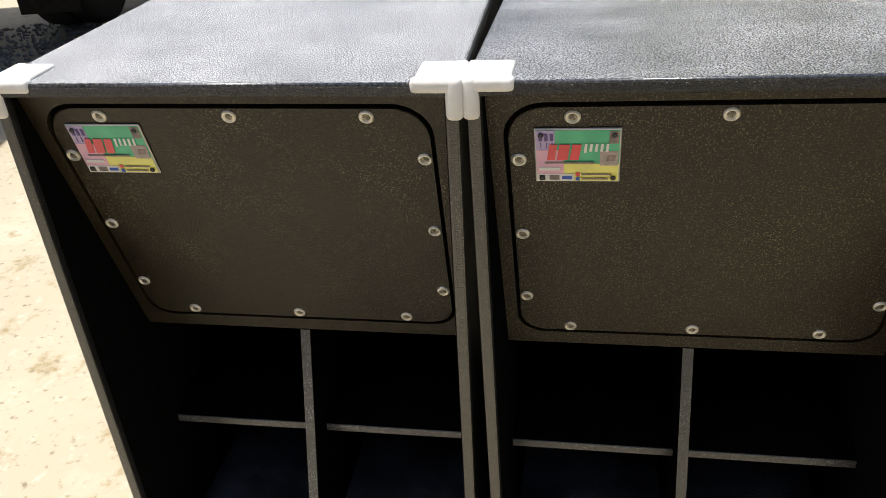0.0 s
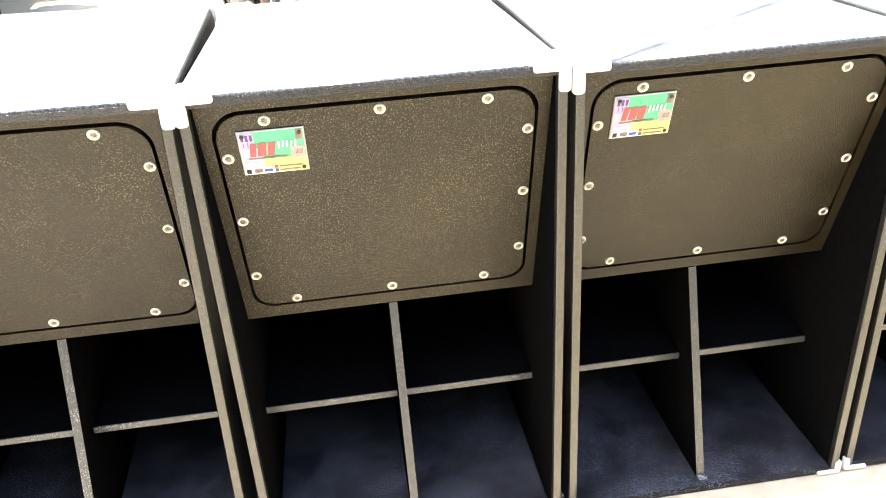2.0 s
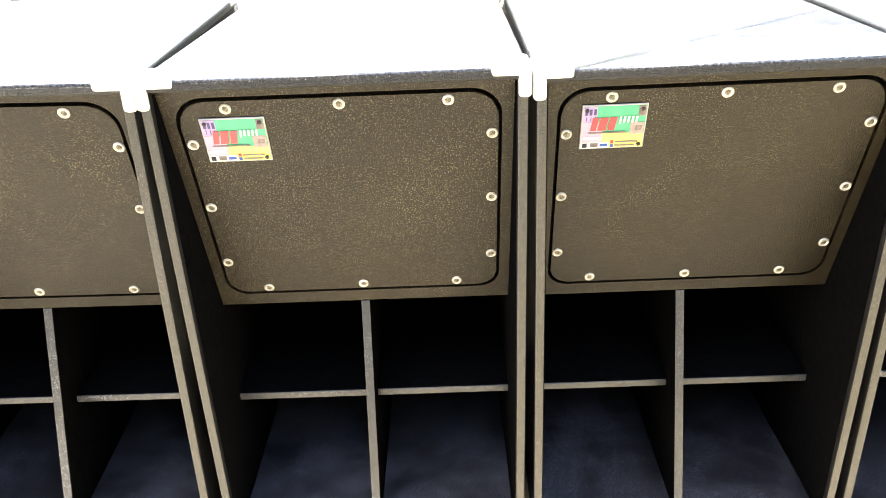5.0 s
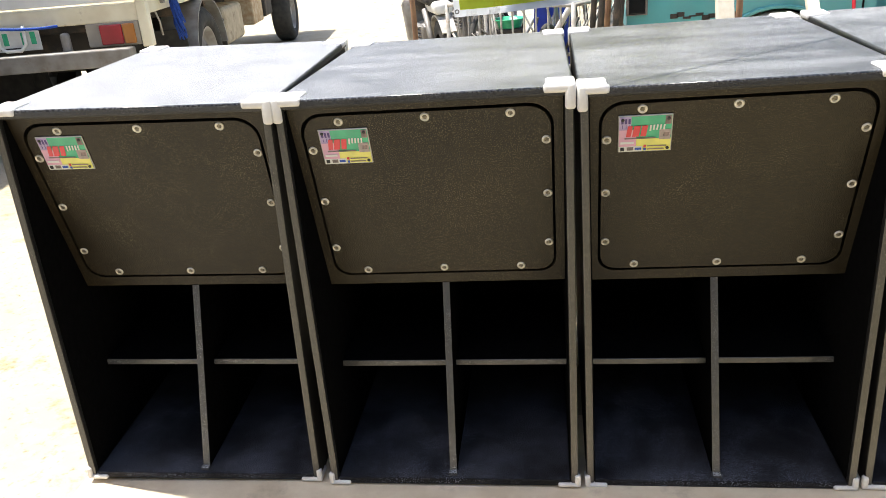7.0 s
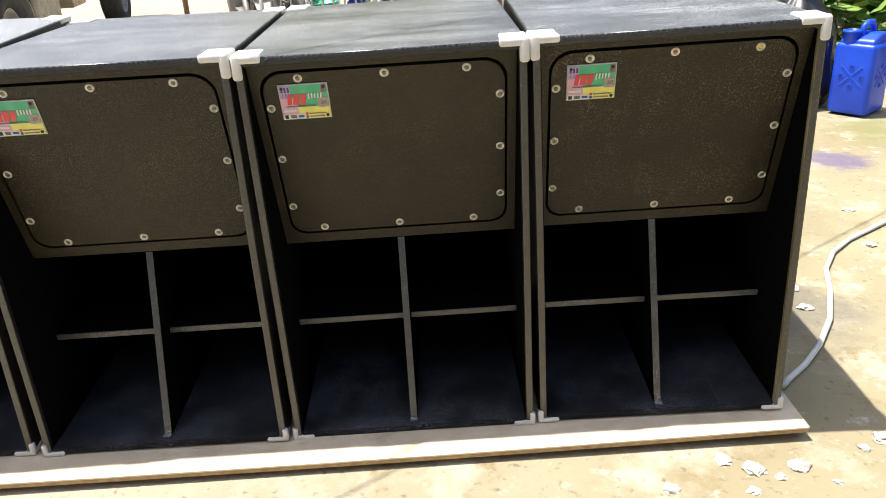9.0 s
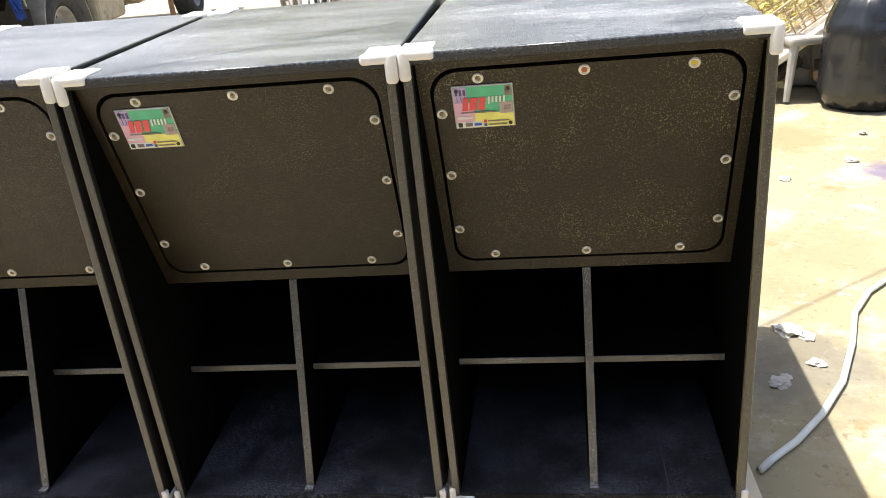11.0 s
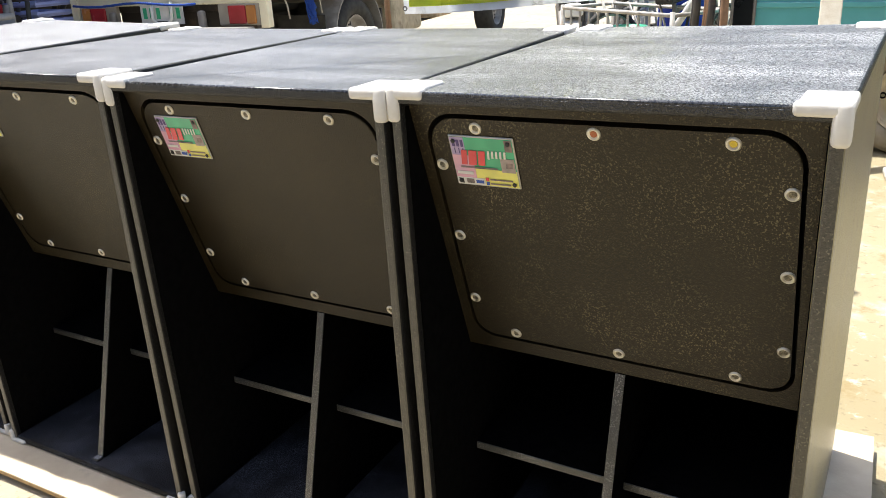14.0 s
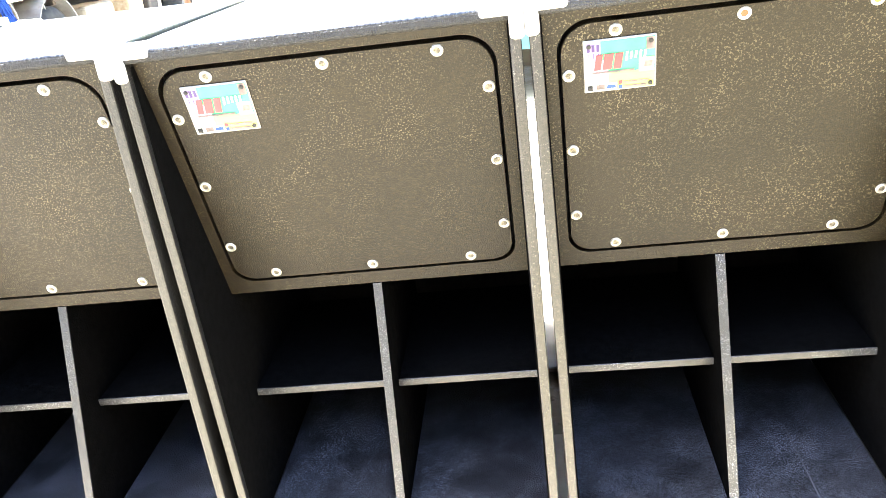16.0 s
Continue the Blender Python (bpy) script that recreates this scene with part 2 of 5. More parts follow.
M_DUSTYRUB = mat("dusty_tyre_rubber", (0.34, 0.29, 0.21), (0.20, 0.17, 0.125), 10, 0.85, bump=0.3, bscale=90)
M_DUSTYRIM = mat("dusty_rim", (0.58, 0.49, 0.34), (0.42, 0.35, 0.24), 12, 0.6, stain=(0.2, 0.13, 0.08), stain_scale=9)
M_LAMPRED = mat("lamp_red", (0.42, 0.03, 0.04), rough=0.2, coat=0.6)
M_LAMPAMB = mat("lamp_amber", (0.5, 0.2, 0.05), rough=0.2, coat=0.6)
M_LAMPCLR = mat("lamp_dusty", (0.38, 0.34, 0.28), rough=0.35)
M_ROPE = mat("blue_rope", (0.02, 0.08, 0.42), (0.015, 0.05, 0.25), 60, 0.85, bump=0.6, bscale=180)
M_BLUE = mat("blue_plastic", (0.012, 0.085, 0.72), (0.010, 0.06, 0.58), 6, 0.32, stain=(0.1, 0.16, 0.6), stain_scale=10, stain_at=0.62)
M_TARP = mat("blue_tarp", (0.015, 0.05, 0.45), (0.01, 0.03, 0.3), 12, 0.45, bump=0.5, bscale=20)
M_BANY = mat("banner_lime", (0.80, 0.84, 0.06), (0.72, 0.80, 0.06), 4, 0.45)
M_BANW = mat("banner_white", (0.8, 0.8, 0.78), rough=0.5)
M_WHITEPIPE = mat("white_pipe", (0.5, 0.48, 0.44), (0.3, 0.27, 0.23), 18, 0.45, stain=(0.3, 0.18, 0.1), stain_scale=14, stain_at=0.6)
M_REDP = mat("red_paint", (0.55, 0.02, 0.03), rough=0.4)
M_RUST = mat("rusty_wire", (0.46, 0.30, 0.16), (0.62, 0.52, 0.36), 20, 0.75, metal=0.2)
M_WOOD = mat("weathered_wood", (0.34, 0.2, 0.11), (0.22, 0.12, 0.07), 16, 0.7, bump=0.4, bscale=80)
M_REDWOOD = mat("red_brown_wood", (0.34, 0.11, 0.05), (0.24, 0.08, 0.04), 16, 0.7, bump=0.3, bscale=80)
M_LUMBER = mat("pale_lumber", (0.8, 0.74, 0.62), (0.7, 0.62, 0.48), 18, 0.7, bump=0.3, bscale=90, stain=(0.4, 0.3, 0.2), stain_scale=9, stain_at=0.63)
M_BAG = mat("black_bag", (0.02, 0.02, 0.021), rough=0.22, rough2=0.35, coat=0.3)
M_HOSE = mat("white_hose", (0.72, 0.72, 0.68), (0.6, 0.6, 0.55), 20, 0.4)
M_GLASSJ = mat("green_glass", (0.55, 0.68, 0.55), rough=0.05, rough2=0.1, alpha_trans=0.9)
M_CLEARP = mat("clear_plastic", (0.8, 0.8, 0.78), rough=0.12, rough2=0.2, alpha_trans=0.7)
M_BROWNPL = mat("grey_plastic", (0.4, 0.39, 0.36), (0.3, 0.28, 0.25), 9, 0.5)
M_LEAF = mat("leaf_green", (0.09, 0.2, 0.035), (0.05, 0.13, 0.02), 3, 0.45, vary=0.1)
M_LEAFY = mat("leaf_lime", (0.26, 0.38, 0.08), (0.16, 0.27, 0.05), 3, 0.45)
M_BARK = mat("bark", (0.16, 0.11, 0.07), (0.09, 0.06, 0.04), 12, 0.9, bump=0.7, bscale=40)
M_CLOTH = mat("tan_cloth", (0.45, 0.34, 0.22), (0.33, 0.24, 0.15), 10, 0.9, bump=0.5, bscale=40)
M_PAIL = mat("pail_grey", (0.2, 0.24, 0.3), (0.13, 0.15, 0.2), 9, 0.5)
M_TERRA = mat("terracotta", (0.42, 0.14, 0.07), (0.32, 0.1, 0.05), 10, 0.8)
M_CRATE = mat("pale_blue_plastic", (0.34, 0.38, 0.62), (0.22, 0.26, 0.5), 8, 0.5)
M_GATE = mat("dark_blue_gate", (0.03, 0.05, 0.08), (0.02, 0.03, 0.05), 4, 0.6)
M_DARKGLASS = mat("dark_glass", (0.015, 0.018, 0.02), rough=0.06, rough2=0.1)
M_STAINP = mat("violet_stain", (0.22, 0.17, 0.3), (0.34, 0.28, 0.36), 9, 0.8)
M_MOSS = mat("moss", (0.2, 0.21, 0.06), (0.3, 0.29, 0.12), 9, 0.95, bump=0.6, bscale=60)
M_WEED = mat("dry_weed", (0.68, 0.58, 0.24), (0.46, 0.42, 0.13), 12, 0.9)
M_WALL = mat("grey_render", (0.30, 0.29, 0.27), (0.24, 0.23, 0.21), 3, 0.9, bump=0.4, bscale=60, stain=(0.18, 0.17, 0.15), stain_scale=1.2, stain_at=0.58)
M_GRAVEL = mat("gravel", (0.3, 0.3, 0.3), (0.16, 0.16, 0.16), 40, 0.9, bump=0.7, bscale=70)


def ground_material():
    m = bpy.data.materials.new("sunlit_concrete_yard")
    m.use_nodes = True
    n, l = m.node_tree.nodes, m.node_tree.links
    b = n["Principled BSDF"]
    tc = n.new("ShaderNodeTexCoord")

    def noise_node(scale, detail, rough=0.55):
        k = n.new("ShaderNodeTexNoise")
        k.inputs["Scale"].default_value, k.inputs["Detail"].default_value, k.inputs["Roughness"].default_value = scale, detail, rough
        l.new(tc.outputs["Object"], k.inputs["Vector"])
        return k.outputs["Fac"]

    def mask(fac, a, c):
        r = n.new("ShaderNodeMapRange")
        r.inputs["From Min"].default_value, r.inputs["From Max"].default_value = a, c
        l.new(fac, r.inputs["Value"])
        return r.outputs["Result"]

    def mixed(fac, a, c):
        x = n.new("ShaderNodeMix")
        x.data_type = "RGBA"
        l.new(fac, x.inputs["Factor"])
        if isinstance(a, tuple):
            x.inputs["A"].default_value = (*a, 1)
        else:
            l.new(a, x.inputs["A"])
        x.inputs["B"].default_value = (*c, 1)
        return x.outputs["Result"]

    slow, mid, fine = noise_node(0.7, 6), noise_node(3.2, 8, 0.65), noise_node(38, 5)
    # pale screed on one side of the yard, yellow-brown weathered concrete on the other
    pale = mixed(mask(slow, 0.35, 0.7), (0.42, 0.37, 0.27), (0.37, 0.32, 0.225))
    old = mixed(mask(slow, 0.35, 0.7), (0.34, 0.29, 0.178), (0.26, 0.213, 0.118))
    sep = n.new("ShaderNodeSeparateXYZ")
    l.new(tc.outputs["Object"], sep.inputs[0])
    wob = n.new("ShaderNodeMath")
    wob.operation = "MULTIPLY_ADD"
    l.new(mid, wob.inputs[0])
    wob.inputs[1].default_value = 2.5
    l.new(sep.outputs["X"], wob.inputs[2])
    join = n.new("ShaderNodeMix")
    join.data_type = "RGBA"
    l.new(mask(wob.outputs[0], 0.4, 2.4), join.inputs["Factor"])
    l.new(pale, join.inputs["A"])
    l.new(old, join.inputs["B"])
    col = mixed(mask(mid, 0.53, 0.66), join.outputs["Result"], (0.43, 0.385, 0.29))
    col = mixed(mask(noise_node(5.5, 9, 0.7), 0.57, 0.68), col, (0.25, 0.19, 0.09))
    col = mixed(mask(noise_node(14, 8, 0.7), 0.58, 0.68), col, (0.46, 0.42, 0.335))
    col = mixed(mask(fine, 0.60, 0.72), col, (0.2, 0.165, 0.1))
    rag = noise_node(6.0, 6, 0.65)
    for x, y, r, tint, reach in ((2.43, 1.99, 0.22, (0.13, 0.10, 0.17), 0.8), (2.95, 2.4, 0.42, (0.2, 0.19, 0.07), 0.75), (3.5, 1.6, 0.8, (0.14, 0.14, 0.05), 0.5),
                                 (1.55, 0.55, 0.32, (0.13, 0.12, 0.10), 0.6), (4.0, 2.5, 1.0, (0.13, 0.13, 0.045), 0.5), (4.6, 1.2, 0.9, (0.16, 0.15, 0.06), 0.45), (2.6, 0.9, 0.5, (0.22, 0.19, 0.09), 0.6), (2.1, 2.6, 0.35, (0.2, 0.18, 0.08), 0.6), (1.9, 1.3, 0.3, (0.24, 0.2, 0.11), 0.6)):
        d = n.new("ShaderNodeVectorMath")
        d.operation = "DISTANCE"
        l.new(tc.outputs["Object"], d.inputs[0])
        d.inputs[1].default_value = (x, y, 0)
        near = n.new("ShaderNodeMapRange")
        near.inputs["From Min"].default_value, near.inputs["From Max"].default_value = r * 1.3, 0.0
        l.new(d.outputs["Value"], near.inputs["Value"])
        both = n.new("ShaderNodeMath")
        both.operation = "ADD"
        l.new(near.outputs["Result"], both.inputs[0])
        l.new(rag, both.inputs[1])
        f = n.new("ShaderNodeMath")
        f.operation = "MULTIPLY"
        l.new(mask(both.outputs[0], 0.85, 1.15), f.inputs[0])
        f.inputs[1].default_value = reach
        col = mixed(f.outputs[0], col, tint)
    l.new(col, b.inputs["Base Color"])
    b.inputs["Roughness"].default_value = 0.9
    bp = n.new("ShaderNodeBump")
    bp.inputs["Strength"].default_value, bp.inputs["Distance"].default_value = 0.5, 0.02
    l.new(mid, bp.inputs["Height"])
    bp2 = n.new("ShaderNodeBump")
    bp2.inputs["Strength"].default_value, bp2.inputs["Distance"].default_value = 0.5, 0.004
    l.new(fine, bp2.inputs["Height"])
    l.new(bp.outputs["Normal"], bp2.inputs["Normal"])
    l.new(bp2.outputs["Normal"], b.inputs["Normal"])
    return m


M_GROUND = ground_material()


# ---- mesh helpers ----
def part(name, bm, material, parent=None, label="", smooth=False, matrix=None):
    me = bpy.data.meshes.new(name)
    bmesh.ops.recalc_face_normals(bm, faces=bm.faces)
    bm.to_mesh(me)
    bm.free()
    me.materials.append(material)
    if smooth:
        me.polygons.foreach_set("use_smooth", [True] * len(me.polygons))
    ob = new(name, me)
    if matrix is not None:
        ob.matrix_basis = matrix
    if parent is not None:
        ob.parent = parent
    return tagged(ob, label)


def thing(name, matrix, label, category, group="", kind=""):
    ob = new(name)
    ob.empty_display_size = 0.1
    ob.matrix_basis = matrix
    return tagged(ob, label, category, group, kind)


def box(bm, c, s, bevel=0.0, seg=2, rot=None):
    m = Matrix.Translation(c) @ (rot if rot is not None else Matrix()) @ Matrix.Diagonal((*s, 1))
    vs = bmesh.ops.create_cube(bm, size=1.0, matrix=m)["verts"]
    if bevel:
        es = list({e for v in vs for e in v.link_edges})
        bmesh.ops.bevel(bm, geom=es, offset=bevel, segments=seg, profile=0.5, affect="EDGES")
    return bm


def a_box(c, s, bevel=0.0, seg=2, rot=None):
    return box(bmesh.new(), c, s, bevel, seg, rot)


def tube(bm, pts, r, n=8, closed=False):
    pts = [Vector(p) for p in pts]
    rings = []
    last = None
    k = len(pts)
    for i, p in enumerate(pts):
        a, c = (pts[(i - 1) % k], pts[(i + 1) % k]) if closed else (pts[max(i - 1, 0)], pts[min(i + 1, k - 1)])
        d = (c - a).normalized()
        ref = last if last is not None else (Vector((0, 0, 1)) if abs(d.z) < 0.9 else Vector((1, 0, 0)))
        u = (ref - d * ref.dot(d)).normalized()
        last = u
        w = d.cross(u)
        rr = r[i] if isinstance(r, (list, tuple)) else r
        rings.append([bm.verts.new(p + (u * math.cos(t) + w * math.sin(t)) * rr) for t in (2 * math.pi * j / n for j in range(n))])
    for i in range(k if closed else k - 1):
        A, B = rings[i], rings[(i + 1) % k]
        for j in range(n):
            bm.faces.new((A[j], A[(j + 1) % n], B[(j + 1) % n], B[j]))
    if not closed:
        bm.faces.new(rings[0][::-1])
        bm.faces.new(rings[-1])
    return bm


def a_tube(pts, r, n=8, closed=False):
    return tube(bmesh.new(), pts, r, n, closed)


def lathe(bm, profile, n=20, matrix=None):
    """Turn (radius, height) pairs about the z axis."""
    m = matrix if matrix is not None else Matrix()
    rings = []
    for r, z in profile:
        rings.append([bm.verts.new(m @ Vector((max(r, 1e-4) * math.cos(2 * math.pi * j / n), max(r, 1e-4) * math.sin(2 * math.pi * j / n), z))) for j in range(n)])
    for A, B in zip(rings, rings[1:]):
        for j in range(n):
            bm.faces.new((A[j], A[(j + 1) % n], B[(j + 1) % n], B[j]))
    widest = max(r for r, z in profile)
    if profile[0][0] < 0.3 * widest:
        bm.faces.new(rings[0][::-1])
    if profile[-1][0] < 0.3 * widest:
        bm.faces.new(rings[-1])
    return bm


def prism(bm, pts, axis, a, c):
    """A flat outline pushed from a to c along an axis; pts give the other two coordinates in order."""
    def at(p, v):
        q = list(p)
        q.insert(axis, v)
        return bm.verts.new(q)
    A, B = [at(p, a) for p in pts], [at(p, c) for p in pts]
    n = len(pts)
    bm.faces.new(A)
    bm.faces.new(B[::-1])
    for i in range(n):
        bm.faces.new((A[i], B[i], B[(i + 1) % n], A[(i + 1) % n]))
    return bm


def round_rect(x0, y0, x1, y1, high, low, k=6):
    out = []
    for cx, cy, a, r in ((x1 - high, y1 - high, 0, high), (x0 + high, y1 - high, 90, high), (x0 + low, y0 + low, 180, low), (x1 - low, y0 + low, 270, low)):
        for i in range(k + 1):
            t = radians(a + 90 * i / k)
            out.append((cx + r * math.cos(t), cy + r * math.sin(t)))
    return out


def crumple(bm, amount, scale):
    for v in bm.verts:
        v.co += noise.noise_vector(v.co * scale) * amount
    return bm


# ---- ground ----
def build_ground():
    bm = bmesh.new()
    xs = [-300, -80, -25, -12] + [-8 + 0.5 * i for i in range(37)] + [14, 30, 80, 300]
    ys = [-300, -80, -25, -10] + [-6 + 0.5 * i for i in range(45)] + [22, 40, 90, 300]
    grid = []
    for x in xs:
        row = []
        for y in ys:
            near = abs(x) < 2.2 and -1.6 < y < 1.6
            z = -0.002 if near else 0.02 * noise.noise(Vector((x * 0.6, y * 0.6, 3.0))) - 0.006
            row.append(bm.verts.new((x, y, z)))
        grid.append(row)
    for i in range(len(xs) - 1):
        for j in range(len(ys) - 1):
            bm.faces.new((grid[i][j], grid[i + 1][j], grid[i + 1][j + 1], grid[i][j + 1]))
    return tagged(part("ground", bm, M_GROUND, smooth=True), "sunlit cream concrete yard with mud stains and cracks", "ground", kind="structure")


build_ground()


def sky_block_wall():
    """Plain rendered wall, unseen, added behind the walk to darken reflections and block low sky."""
    wall = thing("wall_south", pose(0, -3.6, 0), "unseen plain grey wall added to darken reflections and block low sky", "wall", kind="structure")
    part("render_coat", a_box((0, 0, 1.55), (22, 0.2, 3.2), 0.01), M_WALL, wall)
    part("plinth", a_box((0, 0.11, 0.16), (22, 0.04, 0.36), 0.008), M_WALL, wall)


sky_block_wall()


# ---- speaker cabinets ----
W, D, H, T, BASE = 0.610, 0.83, 0.962, 0.0176, 0.03
LEAN_A = math.atan(0.3084)
PANEL = Matrix.Translation((0, 0.0191, 0.9482)) @ Matrix.Rotation(LEAN_A, 4, "X")  # x across, -z down the slope, -y outwards
SLOPE = 0.496


def rounded_frame(outer, inner, high, low, y0, y1):
    """A flat frame in the sloping panel: outer rectangle, hole with round corners of two radii."""
    bm = bmesh.new()
    X0, Z0, X1, Z1 = outer
    x0, z0, x1, z1 = inner
    ins, outs = [], []
    for cx, cz, a, ex, ez, r in ((x1 - high, z1 - high, 0, X1, Z1, high), (x0 + high, z1 - high, 90, X0, Z1, high), (x0 + low, z0 + low, 180, X0, Z0, low), (x1 - low, z0 + low, 270, X1, Z0, low)):
        angs = sorted([a + 11.25 * i for i in range(9)] + [math.degrees(math.atan2(ez - cz, ex - cx)) % 360])
        for d in angs:
            c, s = math.cos(radians(d)), math.sin(radians(d))
            k = min(abs((ex - cx) / c) if abs(c) > 1e-6 else 1e9, abs((ez - cz) / s) if abs(s) > 1e-6 else 1e9)
            ins.append((cx + r * c, cz + r * s))
            outs.append((cx + k * c, cz + k * s))
    loops = [[bm.verts.new((x, y, z)) for x, z in pts] for pts, y in ((ins, y0), (outs, y0), (outs, y1), (ins, y1))]
    n = len(ins)
    for A, B in zip(loops, loops[1:] + loops[:1]):
        for i in range(n):
            bm.faces.new((A[i], A[(i + 1) % n], B[(i + 1) % n], B[i]))
    bmesh.ops.remove_doubles(bm, verts=bm.verts, dist=1e-5)
    return bm


def protector(sx, top, front=True):
    """Three-legged moulded corner for the corner at the origin; sx: -1 for the low-x side."""
    bm = bmesh.new()
    g, sz = 0.0028, (1 if top else -1)
    sy = 1 if front else -1
    def b(c, s, bev):
        box(bm, (c[0] * -sx, c[1] * sy, c[2] * -sz), s, bev, 3)
    if top:
        b((0.0275, 0.007 - g, 0.0065 - g), (0.062, 0.018, 0.018), 0.006)
        b((0.006 - g, 0.037, 0.006 - g), (0.017, 0.082, 0.017), 0.0055)
        b((0.0085 - g, 0.0085 - g, 0.020), (0.022, 0.022, 0.054), 0.0075)
        b((0.0255, 0.0345, 0.0035 - g), (0.058, 0.077, 0.0125), 0.005)
        b((0.006 - g, 0.018, 0.016), (0.008, 0.03, 0.03), 0.003)
    else:
        b((0.022, 0.005 - g, 0.005), (0.053, 0.016, 0.0105), 0.004)
        b((0.0045 - g, 0.022, 0.005), (0.014, 0.053, 0.0105), 0.004)
        b((0.0045 - g, 0.005 - g, 0.0165), (0.0135, 0.016, 0.033), 0.0045)
    return bm


def name_plate(parent):
    """Silver plate with a printed sheet: colour fields, slanted red blocks and bars."""
    x0, x1, z1, z0 = -0.2302, -0.1228, -0.0563, -0.1430
    w, h = x1 - x0, z1 - z0
    plate = part("name_plate", a_box(((x0 + x1) / 2, -0.0015, (z0 + z1) / 2), (w, 0.003, h), 0.001, 1), M_PLATE, parent,
                 "printed green, pink and yellow metal name plate")

    def field(name, u0, v0, u1, v1, material, layer, skew=0.0):
        yy = -0.003 - 0.0004 * layer
        pts = [(x0 + w * (u0 + skew * (v0 - v0)), z0 + h * v0), (x0 + w * u1, z0 + h * v0), (x0 + w * (u1 + skew), z0 + h * v1), (x0 + w * (u0 + skew), z0 + h * v1)]
        bm = bmesh.new()
        prism(bm, pts, 1, yy, yy + 0.0004)
        part(name, bm, material, plate)

    field("green_field", 0.02, 0.03, 0.98, 0.97, M_PGREEN, 1)
    field("yellow_field", 0.3, 0.03, 0.98, 0.36, M_PYEL, 2)
    field("pink_field", 0.02, 0.16, 0.34, 0.62, M_PPINK, 3)
    field("lilac_field", 0.02, 0.62, 0.24, 0.97, M_PVIO, 2)
    field("grey_picture", 0.76, 0.33, 0.97, 0.60, M_PROSE, 3)
    field("grey_picture", 0.86, 0.74, 0.97, 0.96, M_PGREY, 3)
    field("dark_shape", 0.83, 0.42, 0.93, 0.52, M_PGREY, 4, 0.02)
    field("pale_strip", 0.02, 0.03, 0.46, 0.17, M_PWHITE, 4)
    for i in range(3):
        field("violet_mark", 0.055 + 0.065 * i, 0.79, 0.095 + 0.065 * i, 0.92, M_PINDIGO, 4)
        field("violet_mark", 0.075 + 0.065 * i, 0.66, 0.085 + 0.065 * i, 0.76, M_PINDIGO, 4)
    for u0, u1 in ((0.145, 0.235), (0.26, 0.385), (0.41, 0.515)):
        field("red_block", u0, 0.44, u1, 0.73, M_PRED, 5, 0.035)
    for i in range(5):
        field("white_block", 0.575 + 0.062 * i, 0.60 if i else 0.575, 0.605 + 0.062 * i, 0.74, M_PWHITE, 5, 0.012)
    field("dark_bar", 0.12, 0.375, 0.70, 0.405, M_PGREY, 5)
    field("pink_bar", 0.05, 0.24, 0.3, 0.3, M_PWHITE, 5)
    field("emblem", 0.05, 0.05, 0.12, 0.15, M_PDARK, 5)
    field("emblem", 0.17, 0.06, 0.29, 0.15, M_PGREY, 5)
    field("emblem", 0.32, 0.07, 0.44, 0.13, M_PBLUE, 5)
    field("red_badge", 0.48, 0.135, 0.53, 0.20, M_PRED, 5)
    field("blue_badge", 0.48, 0.045, 0.53, 0.11, M_PBLUE, 5)
    field("name_bar", 0.55, 0.150, 0.90, 0.178, M_PGREY, 5)
    field("name_bar", 0.55, 0.065, 0.86, 0.093, M_PGREY, 5)
    for u, v in ((0.08, 0.9), (0.92, 0.9), (0.08, 0.1), (0.92, 0.1)):
        bm = bmesh.new()
        lathe(bm, [(0.0035, 0), (0.0035, 0.0012), (0.002, 0.002), (0.001, 0.002)], 10, Matrix.Translation((x0 + w * u, -0.005, z0 + h * v)) @ Matrix.Rotation(radians(90), 4, "X"))
        part("plate_screw", bm, M_PDARK, plate)
    return plate


